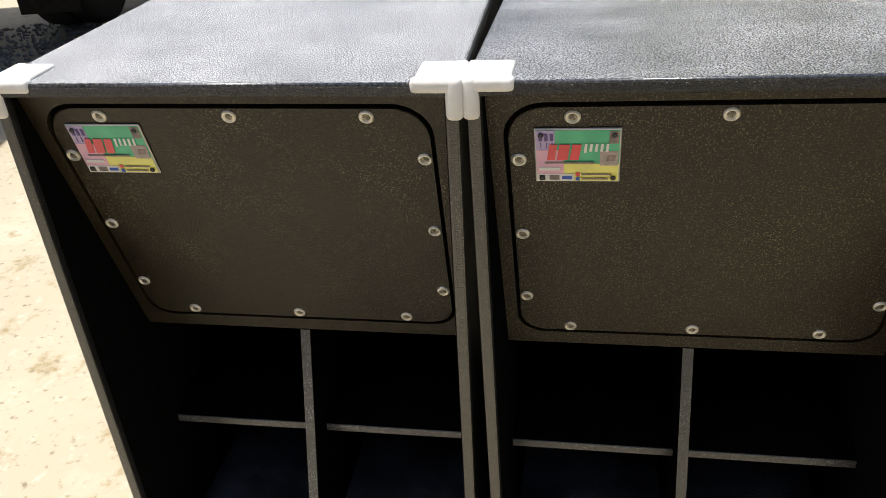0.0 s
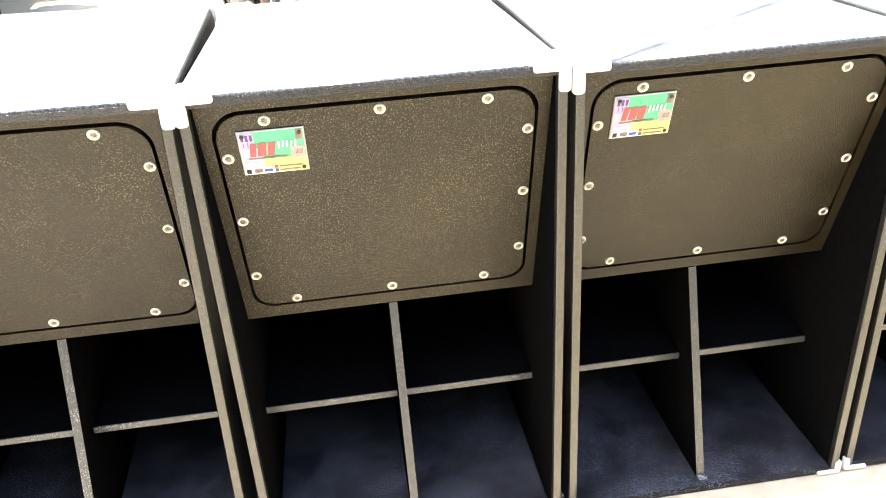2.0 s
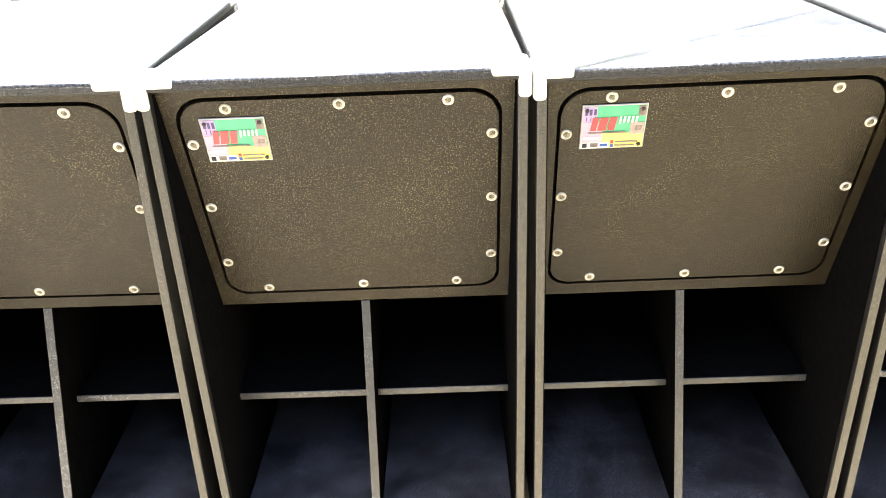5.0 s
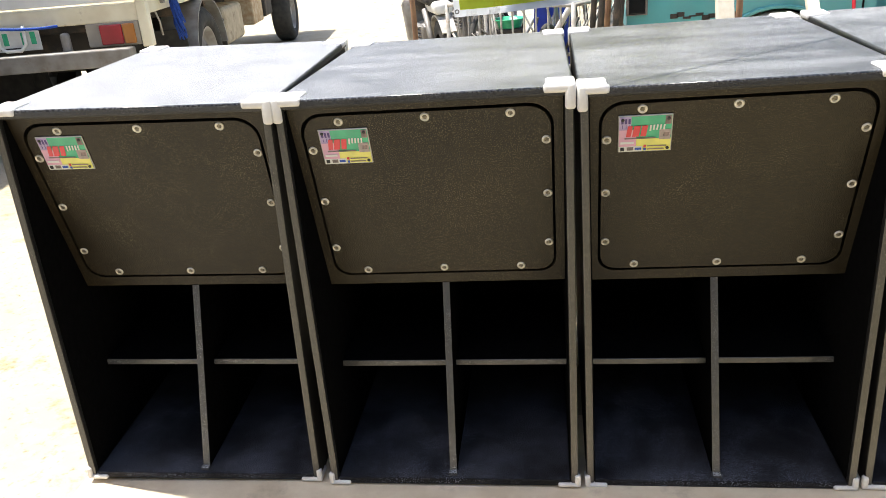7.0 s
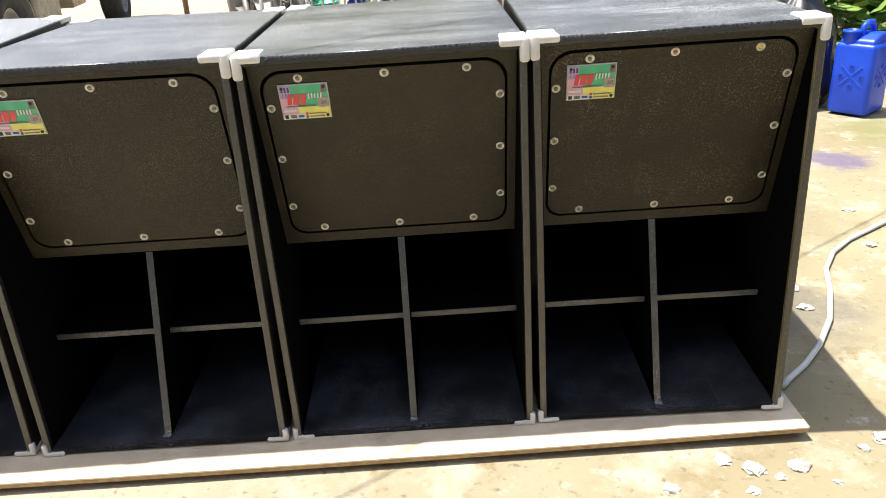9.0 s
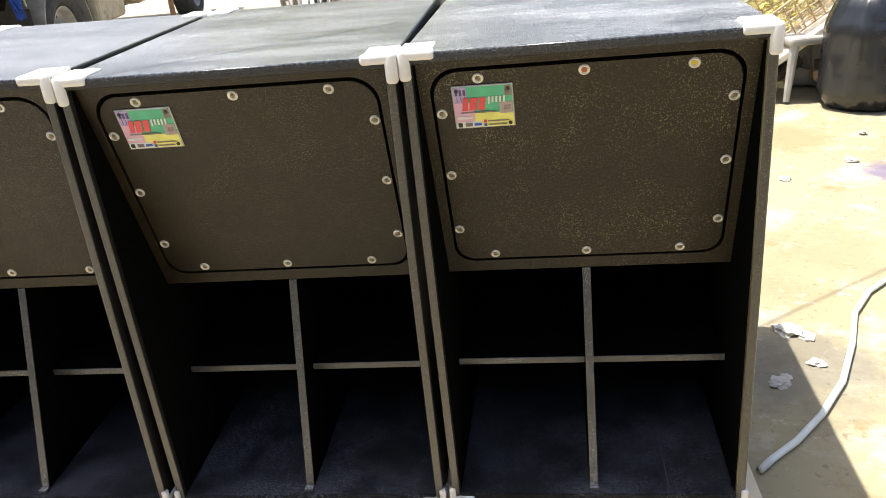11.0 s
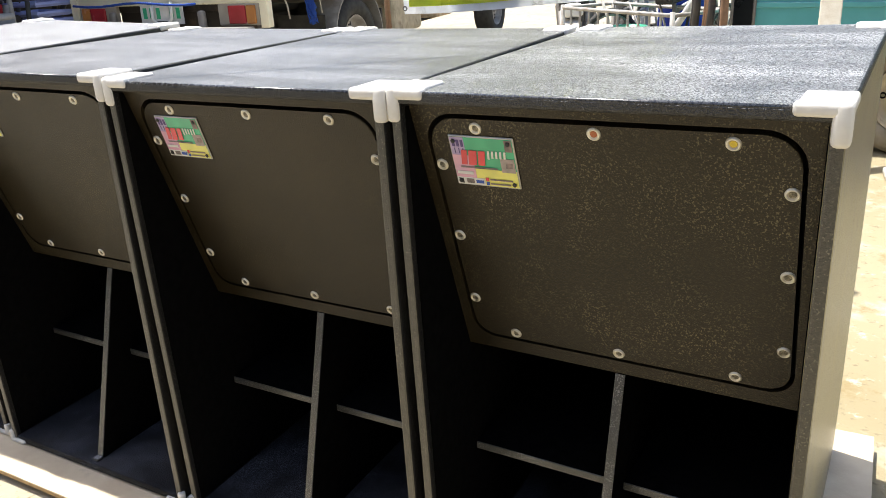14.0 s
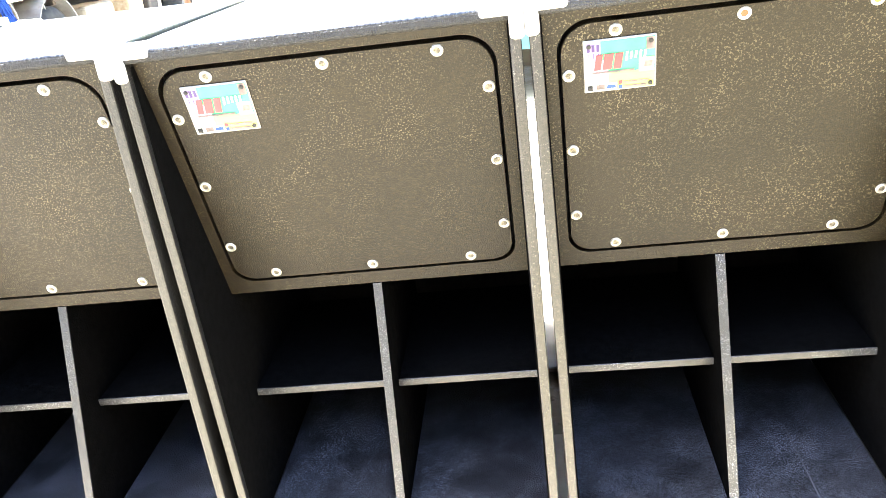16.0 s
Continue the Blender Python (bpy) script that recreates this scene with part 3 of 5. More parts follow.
def build_cabinet():
    cab = thing("speaker_cabinet", pose(0, 0, 0), "empty black textured bass speaker cabinet with white corner protectors", "speaker", "row of cabinets on the boards")
    hw = W / 2
    for sx in (-1, 1):
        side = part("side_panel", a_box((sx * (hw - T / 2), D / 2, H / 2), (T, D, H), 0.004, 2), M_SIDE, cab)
        side.data.materials.append(M_GAPSHADE)
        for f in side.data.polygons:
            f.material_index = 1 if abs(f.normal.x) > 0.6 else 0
    part("top_panel", a_box((0, D / 2, H - T / 2 + 0.0025), (W + 0.004, D + 0.002, T + 0.002), 0.006, 3), M_DUSTSHEEN, cab, "black textured top panel, sky sheen painted over thin dust")
    # extra bead, laid on the bevel so the sun draws a bright line
    part("front_bead", a_tube([(-hw + 0.058, 0.0027, H - 0.0002), (0, 0.0027, H - 0.0002), (hw - 0.058, 0.0027, H - 0.0002)], 0.0034, 12), M_BEAD, cab, "glossy black bead added to catch the front-edge highlight", True)
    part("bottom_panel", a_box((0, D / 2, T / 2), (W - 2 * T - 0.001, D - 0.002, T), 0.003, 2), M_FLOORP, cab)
    part("back_panel", a_box((0, D - T / 2 - 0.001, H / 2), (W - 2 * T - 0.001, T, H - 2 * T), 0.0), M_PAINT, cab)
    iw = hw - T - 0.0005
    # sloping front: frame, groove and bolted cover
    frame_ob = part("front_frame", rounded_frame((-iw, -SLOPE, iw, -0.0035), (-0.2665, -0.4675, 0.2665, -0.0185), 0.052, 0.040, 0.0, 0.024), M_PAINT, cab, matrix=PANEL)
    part("rebate", a_box((0, 0.0265, -SLOPE / 2 - 0.003), (2 * iw, 0.004, SLOPE - 0.008), 0.0), M_GAP, frame_ob)
    bm = bmesh.new()
    prism(bm, round_rect(-0.2605, -0.4615, 0.2605, -0.0262, 0.046, 0.034, 8), 1, 0.0, 0.0235)
    bmesh.ops.bevel(bm, geom=[e for e in bm.edges if all(abs(v.co.y) < 1e-6 for v in e.verts)], offset=0.002, segments=2, profile=0.5, affect="EDGES")
    cover = part("cover_panel", bm, M_PAINT, cab, "black textured bolted cover panel", matrix=PANEL)
    washer, head = None, None
    spots = [(u, -0.0388) for u in (-0.181, 0.003, 0.179)] + [(u, -0.4488) for u in (-0.184, 0.001, 0.184)]
    spots += [(s * 0.2505, -v) for s in (-1, 1) for v in (0.108, 0.244, 0.3796)]
    for u, v in spots:
        m = Matrix.Translation((u, 0.0005, v)) @ Matrix.Rotation(radians(90), 4, "X") @ Matrix.Rotation(random.uniform(0, 6), 4, "Z")
        if washer is None:
            bm = bmesh.new()
            lathe(bm, [(0.0101, 0), (0.0101, 0.0012), (0.0084, 0.0034), (0.0068, 0.0036), (0.0060, 0.0012), (0.0, 0.0010)], 20)
            washer = part("cup_washer", bm, M_ZINC, cab, smooth=True, matrix=PANEL @ m)
            bm = bmesh.new()
            lathe(bm, [(0.0052, 0.0010), (0.0046, 0.0018), (0.0, 0.0021)], 14)
            for a in (0, 90):
                box(bm, (0, 0, 0.0021), (0.0056, 0.0011, 0.0006), 0, 1, Matrix.Rotation(radians(a), 4, "Z"))
            head = part("screw_head", bm, M_SCREW, washer)
        else:
            wob = new("cup_washer", washer.data)
            wob.matrix_basis, wob.parent = PANEL @ m, cab
            hob = new("screw_head", head.data)
            hob.parent = wob
    holder = part("plate_backing", a_box((-0.17675, 0.0004, -0.10025), (0.104, 0.0008, 0.082)), M_GAP, cab, matrix=PANEL)
    plate = name_plate(holder)
    # mouth: divider with a raked front edge, two shelves, bowed throat wall
    zf = 0.9482 - SLOPE * math.cos(LEAN_A)
    yf = 0.0191 + SLOPE * math.sin(LEAN_A)
    bm = bmesh.new()
    prism(bm, [(0.0285, T), (yf, zf + 0.002), (0.55, zf + 0.002), (0.55, T)], 0, -0.0085, 0.0085)
    bmesh.ops.bevel(bm, geom=[e for e in bm.edges if all(v.co.y < 0.3 for v in e.verts)], offset=0.003, segments=2, profile=0.5, affect="EDGES")
    part("divider", bm, M_HORNSHADE, cab, "centre divider in black deepened for shade")
    bm = bmesh.new()
    prism(bm, [(0.0270, T + 0.001), (yf - 0.0015, zf - 0.001), (yf + 0.001, zf - 0.001), (0.0295, T + 0.001)], 0, -0.0083, 0.0083)
    part("divider_edge", bm, M_EDGE, cab)
    part("cleat", a_box((0, 0.020, T + 0.003), (0.022, 0.018, 0.007), 0.002, 1), M_DUSTSHEEN, cab)
    for s in (-1, 1):
        part("shelf", a_box((s * (iw + 0.0085) / 2, 0.17 + 0.19, 0.247), (iw - 0.0085, 0.38, 0.016), 0.003, 2), M_HORNSHADE, cab, "shelf in black deepened for shade")
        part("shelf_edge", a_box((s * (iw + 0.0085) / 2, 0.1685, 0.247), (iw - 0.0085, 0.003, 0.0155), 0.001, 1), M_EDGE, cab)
        # thin sheet added over the side's inner face to darken the mouth
        part("horn_lining", a_box((s * (iw - 0.0007), 0.33, 0.48), (0.0016, 0.635, 0.92), 0), M_HORNSHADE, cab, "shade-black sheet added over the inner side face")
    bm = bmesh.new()
    prof = [(yf + 0.016, zf - 0.002), (0.36, 0.50), (0.50, 0.52), (0.60, 0.45), (0.64, 0.30), (0.62, 0.12), (0.56, T)]
    A = [bm.verts.new((-iw, y, z)) for y, z in prof]
    B = [bm.verts.new((iw, y, z)) for y, z in prof]
    for i in range(len(prof) - 1):
        bm.faces.new((A[i], A[i + 1], B[i + 1], B[i]))
    bmesh.ops.solidify(bm, geom=bm.faces[:], thickness=0.006)
    part("throat_wall", bm, M_HORNSHADE, cab, "bowed throat wall in black deepened for shade")
    for sx in (-1, 1):
        part("corner_protector", protector(sx, True), M_PROT, cab, "white plastic corner", True, Matrix.Translation((sx * hw, 0, H + 0.003)))
        part("corner_protector", protector(sx, True, False), M_PROT, cab, "white plastic corner", True, Matrix.Translation((sx * hw, D, H + 0.003)))
        part("corner_protector", protector(sx, False), M_PROT, cab, "white plastic foot corner", True, Matrix.Translation((sx * hw, 0, 0)))
    return cab


def shift(cab, start, near, du, dv, screw=None):
    """Move the washer or plate of a cabinet that sits nearest to a spot of its sloping front."""
    piece = min((c for c in cab.children if c.name.startswith(start)), key=lambda c: ((PANEL.inverted() @ c.matrix_basis).translation - Vector((near[0], 0, near[1]))).length)
    piece.matrix_basis = PANEL @ Matrix.Translation((du, 0, dv)) @ PANEL.inverted() @ piece.matrix_basis
    for head in piece.children if screw else ():
        head.data = head.data.copy()
        head.data.materials[0] = screw


first = build_cabinet()
first.matrix_basis = pose(-0.3046, -0.0025, 0.0348, -0.3, 0, 0)
wide = copy_thing(first, pose(-0.9469, -0.0021, 0.0432, 0.55, 1.5, 1.80))
third = copy_thing(first, pose(0.3259, 0.0035, 0.0306, 0.28, -0.53, -0.74))
fourth = copy_thing(first, pose(0.9540, -0.0091, 0.0402, 0.26, -1.0, -2.2))
# tops differ because the painted sky sheen fades along the row
for cabinet, top_tone in ((first, M_MIDSHEEN), (third, M_LOWSHEEN), (fourth, M_STREAKY)):
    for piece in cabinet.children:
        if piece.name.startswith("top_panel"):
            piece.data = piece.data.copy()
            piece.data.materials[0] = top_tone
for piece in first.children:
    if piece.name.startswith(("cover_panel", "front_frame")):
        piece.data = piece.data.copy()
        piece.data.materials[0] = M_FLECKED
for piece in fourth.children:
    if piece.name.startswith("side_panel") and sum(v.co.x for v in piece.data.vertices) > 0:
        piece.data = piece.data.copy()
        piece.data.materials[1] = M_SHEEN
part("board_crack", a_box((0.155, 0.14, T + 0.0006), (0.0022, 0.24, 0.0012)), M_DUSTLINE, fourth, "pale crack in the floor board")
# hand-drilled holes and hand-set plates stray by a few millimetres
shift(first, "cup_washer", (-0.181, -0.039), 0.0006, -0.0017)
shift(first, "cup_washer", (-0.184, -0.449), -0.0008, -0.0021)
shift(first, "cup_washer", (-0.2505, -0.108), 0.0017, 0.0)
shift(first, "cup_washer", (0.2505, -0.108), 0.0, 0.0023)
shift(first, "cup_washer", (0.2505, -0.244), 0.0, 0.0023)
shift(first, "plate_backing", (0, 0), 0.0020, 0.0)
shift(wide, "cup_washer", (0.003, -0.039), -0.0033, 0.0)
shift(wide, "cup_washer", (0.179, -0.039), 0.0032, 0.0)
shift(wide, "plate_backing", (0, 0), -0.0065, 0.0055)
shift(third, "cup_washer", (-0.2505, -0.244), -0.001, 0.0019)
shift(third, "plate_backing", (0, 0), 0.0022, 0.0050)
shift(fourth, "cup_washer", (-0.181, -0.039), 0.0014, -0.0021)
shift(fourth, "cup_washer", (0.003, -0.039), -0.0023, 0.0, M_COPPER)
shift(fourth, "cup_washer", (0.179, -0.039), 0.0012, -0.0021, M_BRASS)
shift(fourth, "cup_washer", (0.2505, -0.244), 0.0, 0.0032)
shift(fourth, "plate_backing", (0, 0), 0.0020, 0.0035)


# ---- boards under the cabinets ----
def board(x0, y0, x1, y1, label, turn=0.0):
    ob = thing("plywood_board", pose((x0 + x1) / 2, (y0 + y1) / 2, 0, 0, 0, turn), label, "board", "boards under the cabinets")
    w, d = x1 - x0, y1 - y0

    def sheet(z0, z1, inset):
        bm = bmesh.new()
        n = 24
        rows = []
        for i in range(n + 1):
            x = (-0.5 + i / n) * (w - inset)
            bow = 0.009 * (2 * x / w) ** 2
            rows.append([bm.verts.new((x, y, z + bow)) for y, z in ((-d / 2 + inset / 2, z0), (d / 2 - inset / 2, z0), (d / 2 - inset / 2, z1), (-d / 2 + inset / 2, z1))])
        for p, q in zip(rows, rows[1:]):
            for j in range(4):
                bm.faces.new((p[j], p[(j + 1) % 4], q[(j + 1) % 4], q[j]))
        bm.faces.new(rows[0])
        bm.faces.new(rows[-1][::-1])
        return bm

    part("face_veneer", sheet(0.026, 0.030, 0.0), M_PLY, ob)
    part("core", sheet(0.014, 0.026, 0.004), M_PLYEDGE, ob, "layered brown plywood edge")
    part("batten", a_box((0, -d / 2 + 0.06, 0.006), (w * 0.8, 0.04, 0.015), 0), M_PLYEDGE, ob)
    part("batten", a_box((0, d / 2 - 0.06, 0.006), (w * 0.8, 0.04, 0.013), 0), M_PLYEDGE, ob)
    return ob


board(-1.275, -0.098, 1.300, 0.30, "long pale plywood board lying under the cabinet fronts")
board(-1.275, 0.58, 1.375, 0.90, "pale plywood board lying under the cabinet backs")


# ---- overhead cable (its shadow crosses the cabinets) ----
lift = 1.0
a0 = Vector((0.12, 0.04, 0.99)) - SUN_DOWN * (lift / -SUN_DOWN.z)
run = Vector((0.82, 0.575, 0)).normalized()
tagged(part("overhead_cable", a_tube([a0 + run * d + Vector((0, 0, 0.0012 * d * d)) for d in range(-14, 15, 2)], 0.0036, 6), M_RUBBER),
       "thin black overhead cable strung across the yard", "cable", kind="structure")


# ---- loose things on the ground near the cabinets ----
def chip(x, y, s, flat=0.42, material=None, name="cement_chunk", z=0.0):
    bm = bmesh.new()
    bmesh.ops.create_icosphere(bm, subdivisions=3, radius=1.0)
    off = Vector((random.uniform(0, 50), random.uniform(0, 50), 0))
    for v in bm.verts:
        v.co *= 1 + 0.5 * noise.noise(v.co * 1.5 + off) + 0.28 * noise.noise(v.co * 3.6 + off) + 0.12 * noise.noise(v.co * 8 + off)
        v.co = Vector((v.co.x * s, v.co.y * s * random.uniform(0.93, 1.07), max(v.co.z * s * flat, -s * flat * 0.35)))
    low = min(v.co.z for v in bm.verts)
    return tagged(part(name, bm, material or M_CHIP, matrix=pose(x, y, z - low - 0.004, 0, 0, random.uniform(0, 360))),
                  "pale broken cement chunk lying on the concrete", "rubble", "cement crumbs")


for x, y, s in ((0.916, -0.235, 0.024), (1.069, -0.15, 0.028), (1.13, -0.19, 0.034), (1.10, -0.26, 0.02), (1.18, -0.22, 0.018), (1.238, -0.188, 0.03),
                (1.48, -0.11, 0.034), (1.42, -0.14, 0.02), (1.55, -0.07, 0.024), (1.30, -0.25, 0.016), (1.575, 0.735, 0.05), (1.62, 0.70, 0.03), (1.474, 0.469, 0.035),
                (1.50, 0.50, 0.02), (1.60, 0.56, 0.03), (2.05, 1.0, 0.03), (2.15, 1.35, 0.03), (1.95, 2.0, 0.03), (1.75, 2.6, 0.03), (2.3, 2.2, 0.035), (1.85, 2.9, 0.025),
                (2.02, 3.0, 0.03), (1.7, 2.3, 0.02), (2.5, 2.6, 0.025), (2.2, 0.4, 0.03), (1.9, 0.1, 0.025), (2.4, 1.0, 0.02), (2.9, 1.6, 0.03), (2.7, 0.7, 0.024)):
    chip(x, y, s * 0.75)

bm = bmesh.new()
hose_pts = [(1.33, 0.12), (1.37, 0.16), (1.44, 0.22), (1.53, 0.32), (1.63, 0.46), (1.72, 0.64), (1.79, 0.81), (1.88, 0.94), (1.99, 1.04), (2.22, 1.19), (2.6, 1.36), (3.1, 1.5), (3.8, 1.75)]
tube(bm, [(x, y, 0.0095) for x, y in hose_pts], 0.0088, 10)
tagged(part("garden_hose", bm, M_HOSE, smooth=True), "white plastic water hose lying on the concrete", "hose")


# ---- wheels ----
def wheel(parent, m, r, w, tyre_mat, rim_mat, lugs=5):
    """Wheel about its local z axis, outer face at +z."""
    hub = part("wheel", lathe(bmesh.new(), [(r * 0.16, -w * 0.2), (r * 0.16, w * 0.3), (r * 0.12, w * 0.36), (0, w * 0.36)], 18), rim_mat, parent, smooth=False, matrix=m)
    prof = [(r * 0.62, -w / 2), (r * 0.9, -w / 2), (r * 0.985, -w * 0.38), (r, -w * 0.2), (r, w * 0.2), (r * 0.985, w * 0.38), (r * 0.9, w / 2), (r * 0.78, w * 0.54), (r * 0.64, w * 0.47), (r * 0.6, w * 0.3), (r * 0.6, -w * 0.3)]
    bm = bmesh.new()
    lathe(bm, prof, 40)
    part("tyre", bm, tyre_mat, hub, smooth=True)
    bm = bmesh.new()
    lathe(bm, [(r * 0.61, w * 0.45), (r * 0.57, w * 0.45), (r * 0.53, w * 0.2), (r * 0.44, w * 0.12), (r * 0.34, w * 0.22), (r * 0.2, w * 0.26), (0, w * 0.24)], 32)
    rim = part("rim", bm, rim_mat, hub, smooth=True)
    for i in range(lugs):
        t = 2 * math.pi * i / lugs
        part("lug_nut", lathe(bmesh.new(), [(r * 0.035, 0), (r * 0.035, w * 0.12), (r * 0.02, w * 0.14)], 6, Matrix.Translation((r * 0.25 * math.cos(t), r * 0.25 * math.sin(t), w * 0.2))), M_STEEL, rim)
        t += 0.6
        part("rim_slot", lathe(bmesh.new(), [(r * 0.06, 0), (r * 0.06, 0.002), (r * 0.03, 0.002)], 10, Matrix.Translation((r * 0.43 * math.cos(t), r * 0.43 * math.sin(t), w * 0.135 + 0.006)) @ Matrix.Diagonal((1, 1, 1, 1))), M_GAP, rim)
    return hub


# ---- flatbed truck ----
def build_truck():
    tr = thing("flatbed_truck", pose(-3.564, 3.554, -0.075, 0, 0, 7.2), "weathered cream flatbed truck with red tail lamps and a steel bumper", "truck")
    side = Matrix.Rotation(radians(90), 4, "Y")
    part("chassis", a_box((0, 3.2, 0.72), (0.75, 6.0, 0.16), 0.01), M_CHASSIS, tr)
    bed = part("bed_floor", a_box((0, 2.25, 1.02), (1.76, 4.5, 0.10), 0.01), M_CREAM, tr, "cream steel bed floor")
    for y in (0.02, 0.75, 1.5, 2.25, 3.0, 3.75, 4.4):
        part("cross_member", a_box((0, y + 0.05, 0.93), (1.7, 0.06, 0.09), 0.005), M_CHASSIS, bed)
    part("tail_sill", a_box((0, -0.02, 1.00), (1.78, 0.06, 0.12), 0.01), M_CREAM, tr)
    for i, z in enumerate((1.14, 1.30, 1.46)):
        part("tailgate_plank", a_box((0, -0.03, z), (1.76, 0.03, 0.14), 0.006), M_CREAM if i else M_WHITEP, tr)
    for sx in (-1, 1):
        gate = part("side_gate", a_box((sx * 0.88, 2.2, 1.32), (0.035, 4.4, 0.48), 0.008), M_WHITEP, tr, "off-white steel drop side")
        for y in (0.2, 0.9, 1.6, 2.3, 3.0, 3.7):
            part("rib", a_box((sx * 0.905, y, 1.30), (0.03, 0.05, 0.46), 0.005), M_CREAM, gate)
            part("hinge", a_box((sx * 0.905, y + 0.12, 1.06), (0.025, 0.05, 0.09), 0.004), M_STEEL, gate)
        part("corner_post", a_box((sx * 0.88, -0.03, 1.02), (0.07, 0.07, 0.5), 0.008), M_CREAM, tr)
        lamp = part("tail_lamp", a_box((sx * 0.66, -0.03, 0.865), (0.36, 0.05, 0.155), 0.008), M_LAMPCLR, tr, "dusty tail lamp with red and amber lens")
        part("red_lens", a_box((sx * 0.65, -0.06, 0.865), (0.15, 0.02, 0.13), 0.008), M_LAMPRED, lamp)
        part("amber_lens", a_box((sx * 0.77, -0.06, 0.865), (0.08, 0.02, 0.13), 0.008), M_LAMPAMB, lamp)
        for y, r in ((1.35, 0.41), (5.55, 0.37)):
            wheel(tr, Matrix.Translation((sx * 0.78, y, r + 0.075)) @ Matrix.Rotation(radians(90 * sx), 4, "Y"), r, 0.24, M_RUBBER, M_STEEL)
        part("mud_flap", a_box((sx * 0.78, 1.85, 0.5), (0.26, 0.02, 0.5), 0.004), M_CHASSIS, tr)
        bm = bmesh.new()
        arc = [(1.35 + k * math.cos(radians(a)), 0.51 + k * math.sin(radians(a))) for k, turn in ((0.47, 1), (0.455, -1)) for a in range(5, 176, 10)[::turn]]
        prism(bm, arc, 0, sx * 0.78 - 0.15, sx * 0.78 + 0.15)
        part("mud_guard", bm, M_STEEL, tr)
        part("mirror", a_box((sx * 1.0, 5.4, 1.75), (0.16, 0.05, 0.28), 0.02), M_CHASSIS, tr)
    part("fuel_tank", a_box((0.62, 2.75, 0.62), (0.34, 0.75, 0.36), 0.05, 3), M_DUSTYRIM, tr, "dusty tan fuel tank")
    part("tool_box", a_box((0.68, 3.7, 0.66), (0.3, 0.5, 0.3), 0.02), M_RUST, tr)
    # dark beam added as fill for the shade below the bed
    part("rear_cross_beam", a_box((0, 0.22, 0.81), (1.3, 0.08, 0.34), 0.01), M_CHASSIS, tr)
    part("rear_axle", a_tube([(-0.7, 1.35, 0.51), (0.7, 1.35, 0.51)], 0.06, 12), M_CHASSIS, tr, smooth=True)
    part("differential", crumple(a_box((0.0, 1.35, 0.51), (0.34, 0.36, 0.34), 0.12, 4), 0.01, 6), M_CHASSIS, tr, smooth=True)
    part("propeller_shaft", a_tube([(0, 1.5, 0.54), (0, 4.6, 0.66)], 0.045, 12), M_CHASSIS, tr, smooth=True)
    part("gearbox", crumple(a_box((0.0, 4.9, 0.6), (0.5, 1.1, 0.46), 0.08, 3), 0.02, 5), M_CHASSIS, tr, smooth=True)
    for sx in (-1, 1):
        wheel(tr, Matrix.Translation((sx * 0.52, 1.35, 0.485)) @ Matrix.Rotation(radians(90 * sx), 4, "Y"), 0.41, 0.22, M_RUBBER, M_STEEL)
        part("leaf_spring", a_tube([(sx * 0.36, 0.75, 0.66), (sx * 0.36, 1.35, 0.56), (sx * 0.36, 1.95, 0.66)], 0.035, 6), M_CHASSIS, tr)
        part("rear_flap", a_box((sx * 0.64, 0.84, 0.52), (0.46, 0.012, 0.52), 0.003), M_RUBBER, tr, "black rubber mud flap")
        for k in range(3):
            part("strap_end", a_tube([(sx * 0.86, 0.25 + 0.5 * k, 0.98), (sx * 0.875, 0.27 + 0.5 * k, 0.90), (sx * 0.87, 0.30 + 0.5 * k, 0.80)], 0.007, 5), M_WHITEPIPE, tr)
    wheel(tr, Matrix.Translation((0, 2.35, 0.56)), 0.38, 0.2, M_RUBBER, M_STEEL)
    part("air_tank", a_tube([(-0.55, 2.3, 0.66), (-0.55, 3.4, 0.66)], 0.16, 16), M_CHASSIS, tr, smooth=True)
    part("battery_box", a_box((0.66, 4.4, 0.66), (0.3, 0.4, 0.28), 0.02), M_CHASSIS, tr)
    bumper = part("rear_bumper", a_box((0.02, -0.12, 0.725), (1.55, 0.10, 0.115), 0.01), M_STEEL, tr, "grey steel beam bumper")
    part("bumper_post", a_box((0.34, -0.07, 0.82), (0.06, 0.05, 0.16), 0.02, 3), M_STEEL, bumper)
    part("bumper_post", a_box((-0.5, -0.07, 0.82), (0.06, 0.05, 0.16), 0.02, 3), M_STEEL, bumper)
    plate = part("number_plate", a_box((-0.03, -0.06, 0.88), (0.40, 0.008, 0.15), 0.003), M_PWHITE, tr, "white number plate with green bars")
    for i in range(6):
        if i != 3:
            part("plate_bar", a_box((-0.185 + 0.062 * i, -0.066, 0.885), (0.035, 0.004, 0.08), 0.001, 1), M_PGREEN, plate)
    part("plate_bar", a_box((-0.03, -0.066, 0.822), (0.16, 0.004, 0.012)), M_PDARK, plate)
    part("hook_bar", a_tube([(-0.1, -0.08, 0.97), (-0.1, -0.09, 0.84), (-0.06, -0.09, 0.81), (0.04, -0.09, 0.81), (0.08, -0.09, 0.85), (0.08, -0.08, 0.97)], 0.012, 8), M_WHITEP, tr, smooth=True)
    part("tow_rope", a_tube([(-0.85 + 0.13 * i, -0.10, 0.955 - 0.012 * math.sin(i)) for i in range(10)], 0.009, 8), M_ROPE, tr, smooth=True)
    cab = part("driver_cab", a_box((0, 5.75, 1.35), (1.68, 1.5, 1.3), 0.08, 3), M_WHITEP, tr, "white driver cab")
